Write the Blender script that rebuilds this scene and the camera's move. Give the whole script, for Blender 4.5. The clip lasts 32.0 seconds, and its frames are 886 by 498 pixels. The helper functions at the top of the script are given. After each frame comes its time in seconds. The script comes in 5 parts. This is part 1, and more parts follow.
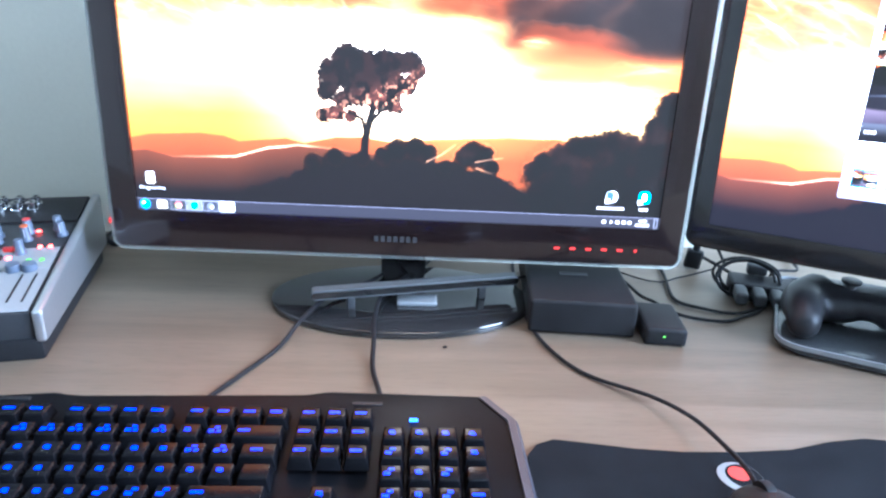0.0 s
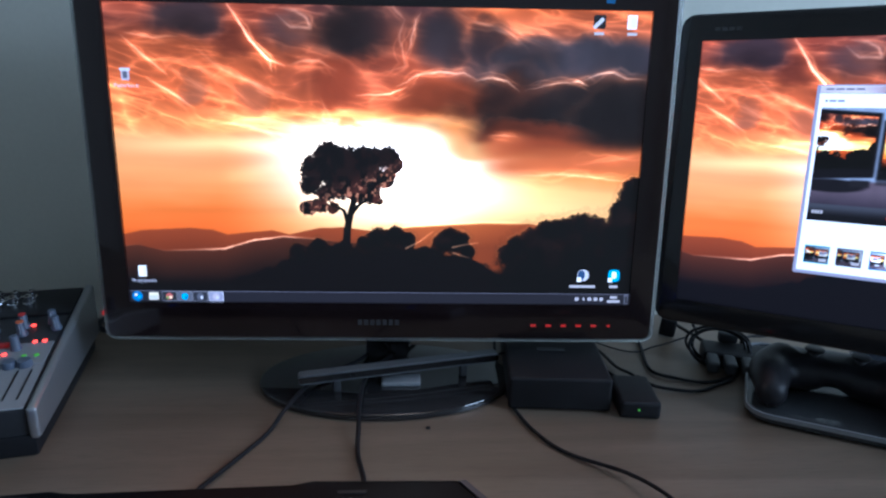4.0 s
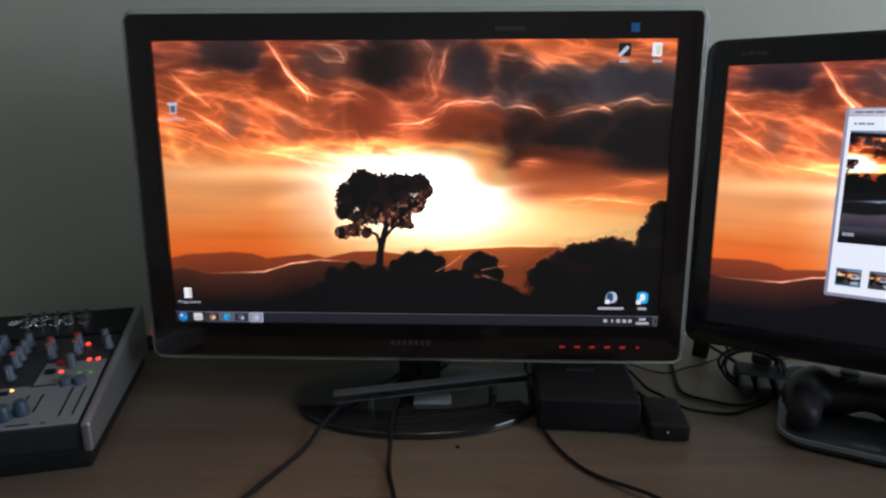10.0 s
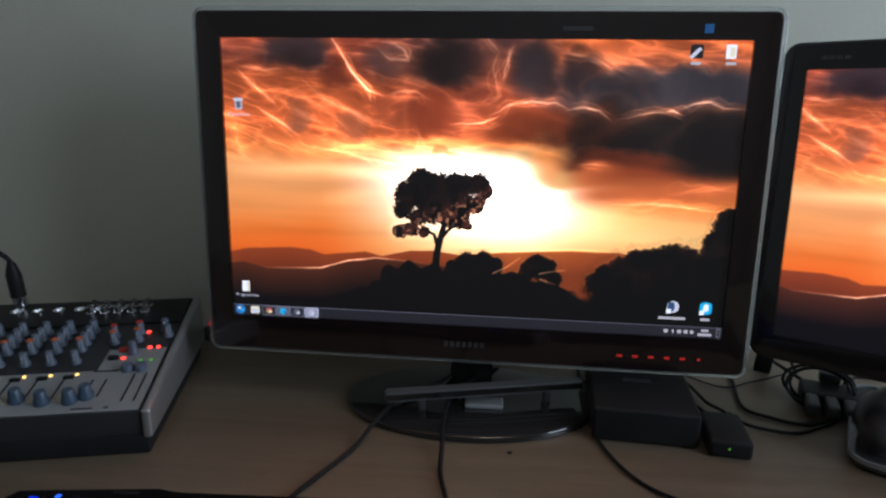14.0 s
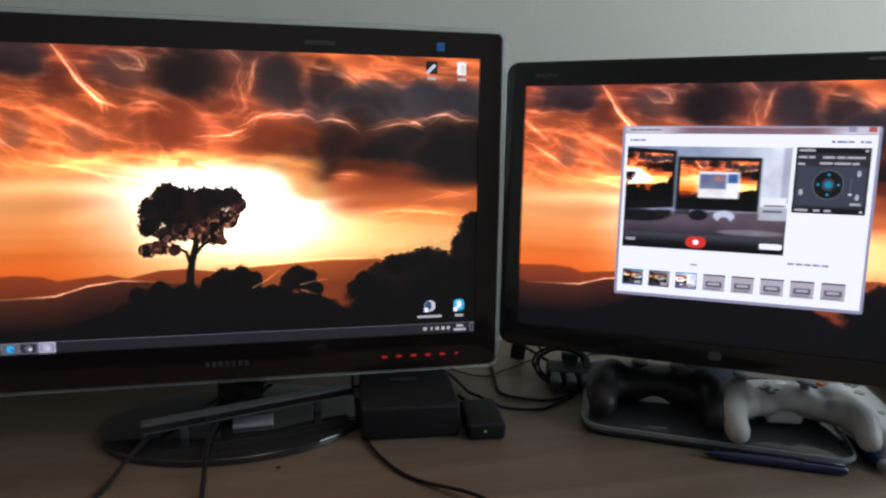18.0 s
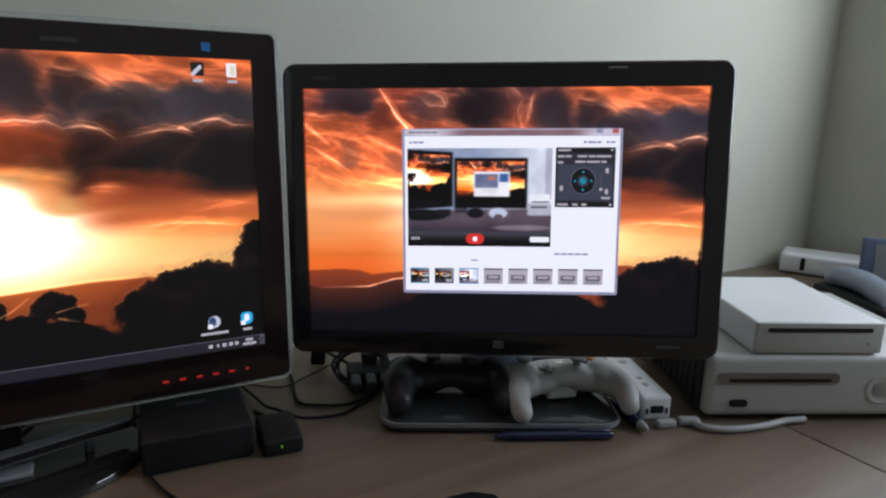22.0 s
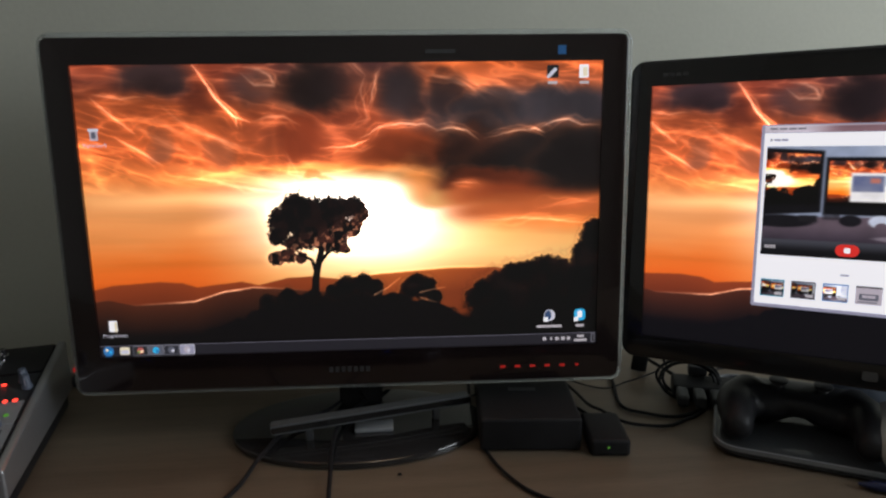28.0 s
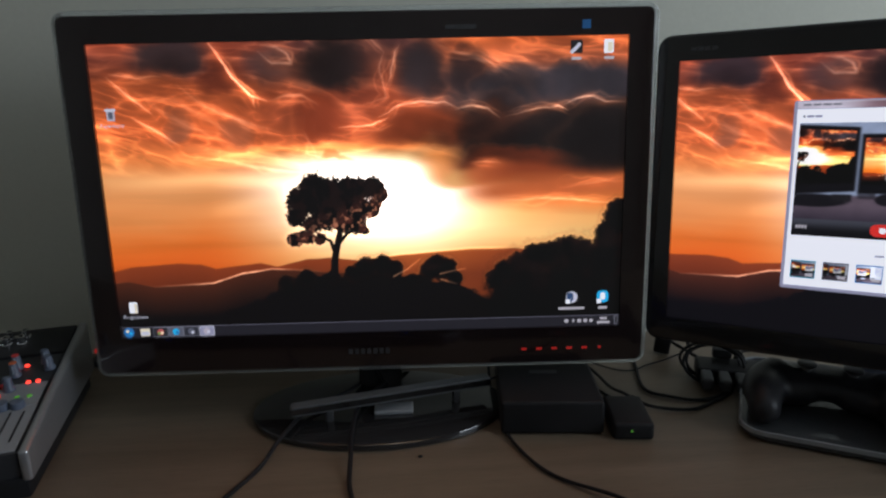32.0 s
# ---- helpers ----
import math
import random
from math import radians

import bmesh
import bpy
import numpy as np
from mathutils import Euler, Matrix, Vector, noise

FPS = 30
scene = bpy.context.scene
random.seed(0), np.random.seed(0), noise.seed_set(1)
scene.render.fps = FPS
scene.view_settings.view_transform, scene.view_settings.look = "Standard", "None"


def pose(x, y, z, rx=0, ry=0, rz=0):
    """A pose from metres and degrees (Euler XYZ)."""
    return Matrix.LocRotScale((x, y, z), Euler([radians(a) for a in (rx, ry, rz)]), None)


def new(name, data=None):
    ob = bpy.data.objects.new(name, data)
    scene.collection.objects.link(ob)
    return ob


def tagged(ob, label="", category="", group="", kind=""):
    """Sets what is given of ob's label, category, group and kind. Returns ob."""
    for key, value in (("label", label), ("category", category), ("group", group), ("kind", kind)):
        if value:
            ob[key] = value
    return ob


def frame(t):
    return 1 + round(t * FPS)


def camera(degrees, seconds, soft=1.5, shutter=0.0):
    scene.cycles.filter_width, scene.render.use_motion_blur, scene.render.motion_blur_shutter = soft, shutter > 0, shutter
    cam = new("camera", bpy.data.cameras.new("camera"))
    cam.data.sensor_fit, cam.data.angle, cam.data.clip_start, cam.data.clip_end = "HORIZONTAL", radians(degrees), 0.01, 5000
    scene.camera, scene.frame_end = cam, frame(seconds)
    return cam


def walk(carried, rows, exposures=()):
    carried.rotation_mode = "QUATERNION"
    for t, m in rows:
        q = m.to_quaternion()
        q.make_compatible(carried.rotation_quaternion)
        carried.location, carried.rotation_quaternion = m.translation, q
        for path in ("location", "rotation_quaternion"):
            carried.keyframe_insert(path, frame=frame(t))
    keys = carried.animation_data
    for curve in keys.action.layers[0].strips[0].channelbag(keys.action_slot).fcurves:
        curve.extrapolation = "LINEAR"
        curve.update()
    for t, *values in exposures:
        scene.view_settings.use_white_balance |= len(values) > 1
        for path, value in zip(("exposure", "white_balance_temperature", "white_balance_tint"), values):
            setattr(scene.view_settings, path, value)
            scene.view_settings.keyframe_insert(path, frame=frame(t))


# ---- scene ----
cam = camera(68.99, 32.0, soft=2.3, shutter=0.5)
PATH = [
    (0, 0.0148, -0.6290, 1.0537, 69.10, -2.33, -1.82),
    (0.5, 0.0158, -0.6173, 1.0495, 68.11, -2.29, -1.88),
    (1, 0.0125, -0.6343, 1.0687, 72.16, -1.28, -0.03),
    (1.5, 0.0105, -0.6483, 1.0762, 74.89, -1.33, -0.38),
    (2, 0.0111, -0.6526, 1.0781, 75.31, -1.00, -1.52),
    (2.5, 0.0253, -0.6497, 1.0767, 74.45, -0.51, -3.22),
    (4.5, 0.0256, -0.6511, 1.0967, 73.92, -0.91, -3.04),
    (5, 0.0363, -0.6502, 1.0987, 73.67, -0.04, -3.54),
    (5.5, 0.0448, -0.6532, 1.0997, 73.32, 0.34, -5.03),
    (6, 0.0490, -0.6544, 1.0997, 72.89, 0.35, -5.13),
    (6.5, 0.0483, -0.6582, 1.1002, 73.30, -0.34, -5.21),
    (7, 0.0495, -0.6595, 1.1012, 73.73, -0.21, -5.73),
    (7.5, 0.0469, -0.6590, 1.1024, 73.41, -0.61, -5.76),
    (8, 0.0453, -0.6708, 1.1073, 75.93, -1.08, -6.36),
    (8.5, 0.0450, -0.6690, 1.1078, 75.29, -0.70, -4.49),
    (9, 0.0445, -0.6710, 1.1091, 75.91, -0.05, -2.17),
    (9.5, 0.0406, -0.6695, 1.1078, 75.51, -0.36, -1.07),
    (10, 0.0371, -0.6675, 1.1065, 75.23, 0.25, 0.41),
    (10.5, 0.0320, -0.6695, 1.1035, 75.64, 0.22, 2.51),
    (11, 0.0283, -0.6729, 1.0972, 75.11, 0.70, 5.94),
    (11.5, 0.0220, -0.6600, 1.0961, 74.59, 1.04, 8.26),
    (12, 0.0161, -0.6593, 1.0959, 74.30, 0.43, 10.56),
    (12.5, 0.0100, -0.6636, 1.0986, 74.50, -0.43, 13.14),
    (13, 0.0118, -0.6639, 1.1023, 75.30, -0.40, 10.49),
    (13.5, 0.0162, -0.6655, 1.1066, 75.90, -0.95, 6.75),
    (14, 0.0213, -0.6614, 1.1045, 75.33, -0.64, 4.56),
    (14.5, 0.0247, -0.6638, 1.1069, 76.11, -0.74, 2.45),
    (15, 0.0326, -0.6613, 1.1077, 76.02, 0.43, -1.55),
    (15.5, 0.0364, -0.6609, 1.1083, 76.05, -0.28, -3.43),
    (17.5, 0.0602, -0.6753, 1.0983, 77.35, -0.86, -10.39),
    (18, 0.0649, -0.6770, 1.1003, 77.08, -1.18, -13.32),
    (18.5, 0.0719, -0.6777, 1.1025, 77.01, -1.13, -15.13),
    (19, 0.0787, -0.6780, 1.1045, 76.11, -0.98, -17.48),
    (19.5, 0.0821, -0.6787, 1.1064, 76.66, -1.53, -19.85),
    (20, 0.0858, -0.6768, 1.1094, 75.88, -1.26, -23.00),
    (20.5, 0.0887, -0.6780, 1.1122, 76.37, -1.38, -25.16),
    (21, 0.0923, -0.6788, 1.1146, 76.53, -1.67, -27.19),
    (21.5, 0.0957, -0.6801, 1.1161, 76.45, -1.45, -28.08),
    (22, 0.0969, -0.6790, 1.1138, 76.67, -1.34, -29.93),
    (22.5, 0.0958, -0.6787, 1.1121, 76.56, -1.36, -28.98),
    (23, 0.0901, -0.6784, 1.1100, 76.48, -1.48, -25.07),
    (23.5, 0.0801, -0.6791, 1.1099, 77.13, -1.90, -20.31),
    (24, 0.0768, -0.6775, 1.1100, 76.64, -1.41, -19.12),
    (24.5, 0.0714, -0.6779, 1.1093, 76.69, -0.97, -15.50),
    (25, 0.0637, -0.6769, 1.1066, 77.07, -0.91, -13.76),
    (25.5, 0.0573, -0.6740, 1.1035, 77.23, -0.82, -9.90),
    (26, 0.0519, -0.6727, 1.1015, 77.33, -0.44, -8.49),
    (26.5, 0.0469, -0.6698, 1.1009, 77.65, 0.10, -7.41),
    (28.5, 0.0487, -0.6594, 1.1062, 76.49, 0.80, -4.25),
    (29, 0.0458, -0.6550, 1.1048, 75.49, 0.65, -4.65),
    (29.5, 0.0434, -0.6528, 1.1033, 76.00, 1.57, -4.13),
    (30, 0.0401, -0.6509, 1.1010, 76.00, 1.53, -3.12),
    (30.5, 0.0367, -0.6510, 1.1006, 75.96, 1.27, -2.77),
    (31, 0.0349, -0.6512, 1.1010, 75.37, 1.20, -2.27),
    (31.5, 0.0389, -0.6521, 1.1033, 75.62, 0.95, -3.43),
    (32, 0.0448, -0.6520, 1.1035, 75.43, 1.20, -3.14),
]

walk(cam, [(t, pose(x, y, z, rx, ry, rz)) for t, x, y, z, rx, ry, rz in PATH],
     [(0.0, 2.82, 5000, 11), (1.0, 2.72, 4950, 11), (2.0, 2.22, 4950, 11), (2.5, 2.0, 4950, 11), (4.5, 0.03, 4950, 10), (6.0, -0.05, 4350, 8), (7.8, -0.05, 4500, 8),
      (9.0, -0.27, 6250, 12), (11.0, -0.28, 6250, 12), (11.6, -0.15, 5500, 12), (12.0, 0.0, 5250, 12), (12.6, 0.0, 5600, 12), (14.0, -0.10, 6100, 12), (15.0, -0.12, 6350, 12), (17.5, -0.12, 6450, 13), (20.0, -0.07, 6350, 15), (22.0, -0.22, 6450, 15), (25.0, -0.27, 6800, 15), (29.0, -0.32, 6900, 13), (30.0, -0.38, 6500, 13), (32.0, -0.38, 6400, 13)])

# ---- light ----
world = bpy.data.worlds.new("sky")
scene.world = world
world.use_nodes = True
sky = world.node_tree.nodes.new("ShaderNodeTexSky")
sky.sky_type, sky.sun_disc = "NISHITA", False
sky.sun_elevation, sky.sun_rotation = radians(35), radians(200)
backdrop = world.node_tree.nodes["Background"]
backdrop.inputs["Strength"].default_value = 0.1
world.node_tree.links.new(sky.outputs[0], backdrop.inputs["Color"])

window_lamp = bpy.data.lights.new("window_daylight", "AREA")
window_lamp.shape, window_lamp.size, window_lamp.size_y = "RECTANGLE", 1.0, 1.20
window_lamp.energy, window_lamp.color = 26.0, (0.80, 0.91, 1.0)
new("window_daylight", window_lamp).matrix_world = pose(1.66, -0.73, 1.55, 0, 90, 0)

# ---- materials ----
def shader(name):
    m = bpy.data.materials.new(name)
    m.use_nodes = True
    return m, m.node_tree.nodes, m.node_tree.links, m.node_tree.nodes["Principled BSDF"]


def surface(name, colour, rough=0.5, metal=0.0, vary=0.12, grain=0.0, scale=60.0, bump=0.0, coat=0.0, stretch=(1, 1, 1), sheen=0.5):
    """A procedural surface: colour varied at two scales, roughness varied, fine relief."""
    m, nodes, links, bsdf = shader(name)
    place = nodes.new("ShaderNodeTexCoord")
    mapping = nodes.new("ShaderNodeMapping")
    mapping.inputs["Scale"].default_value = stretch
    links.new(place.outputs["Object"], mapping.inputs["Vector"])
    big, fine = nodes.new("ShaderNodeTexNoise"), nodes.new("ShaderNodeTexNoise")
    big.inputs["Scale"].default_value, fine.inputs["Scale"].default_value = scale * 0.12, scale * 4
    big.inputs["Detail"].default_value, fine.inputs["Detail"].default_value = 5, 3
    for n in (big, fine):
        links.new(mapping.outputs[0], n.inputs["Vector"])
    mix = nodes.new("ShaderNodeMath")
    mix.operation = "MULTIPLY_ADD"
    mix.inputs[1].default_value = 0.6
    links.new(big.outputs["Fac"], mix.inputs[0])
    small = nodes.new("ShaderNodeMath")
    small.operation = "MULTIPLY"
    small.inputs[1].default_value = 0.4
    links.new(fine.outputs["Fac"], small.inputs[0])
    links.new(small.outputs[0], mix.inputs[2])
    ramp = nodes.new("ShaderNodeValToRGB")
    lo, hi = ramp.color_ramp.elements
    lo.position, hi.position = 0.3, 0.7
    lo.color = (*[c * (1 - vary) for c in colour], 1)
    hi.color = (*[min(1, c * (1 + vary) + 0.004) for c in colour], 1)
    links.new(mix.outputs[0], ramp.inputs[0])
    links.new(ramp.outputs[0], bsdf.inputs["Base Color"])
    spread = nodes.new("ShaderNodeMapRange")
    spread.inputs["To Min"].default_value, spread.inputs["To Max"].default_value = max(0.02, rough * 0.8), min(1, rough * 1.2)
    links.new(mix.outputs[0], spread.inputs["Value"])
    links.new(spread.outputs[0], bsdf.inputs["Roughness"])
    bsdf.inputs["Metallic"].default_value = metal
    bsdf.inputs["Coat Weight"].default_value = coat
    bsdf.inputs["Specular IOR Level"].default_value = sheen
    bsdf.inputs["Coat Roughness"].default_value = 0.05
    if bump:
        relief = nodes.new("ShaderNodeBump")
        relief.inputs["Strength"].default_value, relief.inputs["Distance"].default_value = bump, 0.0006
        links.new(fine.outputs["Fac"], relief.inputs["Height"])
        links.new(relief.outputs[0], bsdf.inputs["Normal"])
    return m


def glow(name, colour, strength, base=(0.02, 0.02, 0.02), rough=0.4):
    m, nodes, links, bsdf = shader(name)
    bsdf.inputs["Base Color"].default_value = (*base, 1)
    bsdf.inputs["Roughness"].default_value = rough
    bsdf.inputs["Emission Color"].default_value = (*colour, 1)
    bsdf.inputs["Emission Strength"].default_value = strength
    return m


def picture(name, strength):
    """A lit display: the colours of its pixels come from the panel's own colour layer."""
    m, nodes, links, bsdf = shader(name)
    layer = nodes.new("ShaderNodeAttribute")
    layer.attribute_name = "display"
    bsdf.inputs["Base Color"].default_value = (0.006, 0.006, 0.007, 1)
    bsdf.inputs["Specular IOR Level"].default_value = 0.35
    bsdf.inputs["Roughness"].default_value = 0.32
    links.new(layer.outputs["Color"], bsdf.inputs["Emission Color"])
    bsdf.inputs["Emission Strength"].default_value = strength
    return m


def beech():
    m, nodes, links, bsdf = shader("beech_laminate")
    place = nodes.new("ShaderNodeTexCoord")
    long = nodes.new("ShaderNodeMapping")
    long.inputs["Scale"].default_value = (0.9, 14, 14)
    links.new(place.outputs["Object"], long.inputs["Vector"])
    streak = nodes.new("ShaderNodeTexNoise")
    streak.inputs["Scale"].default_value, streak.inputs["Detail"].default_value, streak.inputs["Distortion"].default_value = 2.2, 8, 0.6
    links.new(long.outputs[0], streak.inputs["Vector"])
    dash = nodes.new("ShaderNodeMapping")
    dash.inputs["Scale"].default_value = (40, 420, 420)
    links.new(place.outputs["Object"], dash.inputs["Vector"])
    pore = nodes.new("ShaderNodeTexNoise")
    pore.inputs["Scale"].default_value, pore.inputs["Detail"].default_value = 1.0, 2
    links.new(dash.outputs[0], pore.inputs["Vector"])
    ramp = nodes.new("ShaderNodeValToRGB")
    ramp.color_ramp.elements[0].position, ramp.color_ramp.elements[0].color = 0.28, (0.117, 0.084, 0.056, 1)
    ramp.color_ramp.elements[1].position, ramp.color_ramp.elements[1].color = 0.72, (0.190, 0.144, 0.101, 1)
    links.new(streak.outputs["Fac"], ramp.inputs[0])
    dark = nodes.new("ShaderNodeMapRange")
    dark.inputs["From Min"].default_value, dark.inputs["From Max"].default_value = 0.3, 0.5
    dark.inputs["To Min"].default_value, dark.inputs["To Max"].default_value = 0.86, 1.0
    links.new(pore.outputs["Fac"], dark.inputs["Value"])
    mix = nodes.new("ShaderNodeMix")
    mix.data_type, mix.blend_type = "RGBA", "MULTIPLY"
    mix.inputs["Factor"].default_value = 1
    links.new(ramp.outputs[0], mix.inputs["A"])
    links.new(dark.outputs[0], mix.inputs["B"])
    links.new(mix.outputs["Result"], bsdf.inputs["Base Color"])
    bsdf.inputs["Roughness"].default_value = 0.42
    relief = nodes.new("ShaderNodeBump")
    relief.inputs["Strength"].default_value, relief.inputs["Distance"].default_value = 0.15, 0.0004
    links.new(pore.outputs["Fac"], relief.inputs["Height"])
    links.new(relief.outputs[0], bsdf.inputs["Normal"])
    return m


WALL = surface("painted_woodchip_wall", (0.58, 0.575, 0.49), 0.85, vary=0.05, scale=40, bump=0.35)
# unseen room surfaces; their paleness is set for bounced fill light
CEILING = surface("ceiling_paint", (0.80, 0.80, 0.78), 0.9, vary=0.03)
ROOM = surface("pale_bounce_wall", (0.58, 0.565, 0.53), 0.9, vary=0.06, scale=30, bump=0.3)
CARPET = surface("carpet", (0.20, 0.185, 0.17), 0.95, vary=0.25, scale=80, bump=0.6)
BEECH = beech()
GLOSS = surface("piano_black_plastic", (0.013, 0.0122, 0.0125), 0.12, vary=0.2, coat=0.5)
GLOSS_RED = surface("red_black_plastic", (0.013, 0.0072, 0.0075), 0.12, vary=0.2, coat=0.5)
RIM = surface("clear_acrylic_edge", (0.88, 0.92, 0.92), 0.16, vary=0.04)
RIM.node_tree.nodes["Principled BSDF"].inputs["Transmission Weight"].default_value = 0.85
RIM.node_tree.nodes["Principled BSDF"].inputs["IOR"].default_value = 1.47
BASE_GLOSS = surface("glossy_black_base", (0.016, 0.016, 0.017), 0.07, vary=0.2, coat=0.8)
MATT = surface("matt_black_plastic", (0.014, 0.014, 0.0155), 0.5, vary=0.25, bump=0.2, scale=200, sheen=0.2)
FOOT_GREY = surface("dark_satin_foot", (0.045, 0.048, 0.052), 0.12, vary=0.15)
MATT_GREY = surface("dark_grey_plastic", (0.045, 0.047, 0.05), 0.5, vary=0.2, bump=0.2, scale=200)
RUBBER = surface("black_rubber_cable", (0.011, 0.011, 0.0125), 0.5, vary=0.3, sheen=0.14)
WHITE = surface("white_plastic", (0.78, 0.79, 0.80), 0.3, vary=0.04)
OFFWHITE = surface("console_white_plastic", (0.45, 0.45, 0.43), 0.4, vary=0.05)
GREY = surface("grey_plastic", (0.22, 0.23, 0.24), 0.45, vary=0.12)
SILVER = surface("silver_paint", (0.44, 0.45, 0.47), 0.3, 0.75, vary=0.08)
CHROME = surface("chrome", (0.75, 0.76, 0.78), 0.12, 1.0, vary=0.05)
MIXER_TOP = surface("mixer_light_panel", (0.24, 0.25, 0.262), 0.45, vary=0.08)
MIXER_DARK = surface("mixer_dark_panel", (0.022, 0.023, 0.026), 0.5, vary=0.2)
KNOB = surface("knob_grey_blue", (0.095, 0.118, 0.165), 0.4, vary=0.12)
KNOB_ORANGE = surface("knob_orange_cap", (0.55, 0.13, 0.05), 0.4, vary=0.1)
KNOB_RED = surface("knob_red_cap", (0.5, 0.03, 0.03), 0.4, vary=0.1)
FADER_BLUE = surface("fader_blue_cap", (0.045, 0.075, 0.12), 0.4, vary=0.15)
KEYCAP = surface("keycap_black", (0.0028, 0.0028, 0.0040), 0.24, vary=0.3, scale=150, sheen=0.09)
PADCLOTH = surface("mouse_pad_cloth", (0.0055, 0.0064, 0.0085), 0.8, vary=0.25, bump=0.5, scale=300, sheen=0.09)
SHELL = surface("keyboard_shell_black", (0.0030, 0.0030, 0.0042), 0.40, vary=0.25, bump=0.15, scale=220, sheen=0.05)
RED = surface("red_print", (0.55, 0.04, 0.03), 0.5, vary=0.1)
BLUE = surface("blue_plastic", (0.007, 0.011, 0.050), 0.25, vary=0.15)
STICKER = surface("blue_sticker", (0.02, 0.16, 0.42), 0.5, vary=0.1)
PRINT = surface("grey_print", (0.075, 0.075, 0.078), 0.4, vary=0.05)
SLATE = surface("blue_grey_plastic", (0.10, 0.13, 0.20), 0.4, vary=0.1)
SILVER_BLUE = surface("silver_blue_plastic", (0.28, 0.32, 0.40), 0.3, 0.2, vary=0.08)
BAR_GREY = surface("satin_grey_plastic", (0.10, 0.105, 0.11), 0.3, vary=0.1)
PALE_MARK = surface("pale_blue_print", (0.34, 0.38, 0.44), 0.5, vary=0.06)
BEIGE_MARK = surface("beige_label", (0.34, 0.31, 0.24), 0.5, vary=0.08)
GUNMETAL = surface("gunmetal_trim", (0.045, 0.043, 0.055), 0.45, 0.3, vary=0.12)
MARK = surface("dim_grey_print", (0.045, 0.045, 0.047), 0.4, vary=0.05)
PAD_BLACK = surface("satin_black_plastic", (0.016, 0.016, 0.019), 0.4, vary=0.15, sheen=0.3)
LEAD_GREY = surface("grey_white_cable", (0.36, 0.36, 0.36), 0.45, vary=0.1)
TRAY = surface("brushed_dark_metal", (0.26, 0.25, 0.24), 0.25, 0.8, vary=0.15)
LED_RED = glow("red_led", (1.0, 0.05, 0.03), 3.0)
LED_DIM = glow("red_touch_mark", (1.0, 0.03, 0.02), 0.32)
LED_YELLOW = glow("yellow_led", (1.0, 0.62, 0.15), 2.4)
LED_GREEN = glow("green_led", (0.25, 1.0, 0.1), 0.25)
KEY_BLUE = glow("blue_key_light", (0.0012, 0.026, 1.0), 0.85, (0.004, 0.004, 0.006))
LED_BLUE = glow("blue_led", (0.02, 0.12, 1.0), 1.6)

# ---- mesh helpers ----
def thing(name, m, label, category, group="", kind=""):
    ob = new(name)
    ob.empty_display_size = 0.02
    ob.matrix_world = m
    return tagged(ob, label, category, group, kind)


def finish(name, bm, material, smooth=40):
    bmesh.ops.recalc_face_normals(bm, faces=bm.faces)
    me = bpy.data.meshes.new(name)
    bm.to_mesh(me)
    bm.free()
    me.materials.append(material)
    if smooth:
        me.polygons.foreach_set("use_smooth", [True] * len(me.polygons))
        me.set_sharp_from_angle(angle=radians(smooth))
    return me


def part(name, bm, material, parent, label="", m=None, smooth=40):
    me = bm if isinstance(bm, bpy.types.Mesh) else finish(name, bm, material, smooth)
    ob = new(name, me)
    ob.parent = parent
    if m is not None:
        ob.matrix_local = m
    return tagged(ob, label)


def whole(name, bm, material, m, label, category, group="", kind="", smooth=40):
    ob = new(name, finish(name, bm, material, smooth))
    ob.matrix_world = m
    return tagged(ob, label, category, group, kind)


def box(sx, sy, sz, bevel=0.0, seg=2, at=(0, 0, 0)):
    bm = bmesh.new()
    bmesh.ops.create_cube(bm, size=1)
    for v in bm.verts:
        v.co = Vector((v.co.x * sx, v.co.y * sy, v.co.z * sz))
    if bevel:
        bmesh.ops.bevel(bm, geom=bm.edges[:], offset=bevel, segments=seg, profile=0.6, affect="EDGES")
    bmesh.ops.translate(bm, verts=bm.verts, vec=at)
    return bm


def joined(*bms):
    out = bms[0]
    for b in bms[1:]:
        me = bpy.data.meshes.new("tmp")
        b.to_mesh(me)
        b.free()
        out.from_mesh(me)
        bpy.data.meshes.remove(me)
    return out


def moved(bm, m):
    bmesh.ops.transform(bm, matrix=m, verts=bm.verts)
    return bm


def turned(profile, n=24, at=(0, 0, 0)):
    """A lathe round z: profile of (radius, height)."""
    bm = bmesh.new()
    rings = []
    for r, h in profile:
        if r < 1e-6:
            rings.append([bm.verts.new((0, 0, h))])
        else:
            rings.append([bm.verts.new((r * math.cos(2 * math.pi * i / n), r * math.sin(2 * math.pi * i / n), h)) for i in range(n)])
    for a, b in zip(rings, rings[1:]):
        for i in range(n):
            j = (i + 1) % n
            if len(a) == 1 and len(b) > 1:
                bm.faces.new((a[0], b[j], b[i]))
            elif len(b) == 1 and len(a) > 1:
                bm.faces.new((a[i], a[j], b[0]))
            elif len(a) > 1:
                bm.faces.new((a[i], a[j], b[j], b[i]))
    for ring, flip in ((rings[0], True), (rings[-1], False)):
        if len(ring) > 1:
            bm.faces.new(ring[::-1] if flip else ring)
    bmesh.ops.translate(bm, verts=bm.verts, vec=at)
    return bm


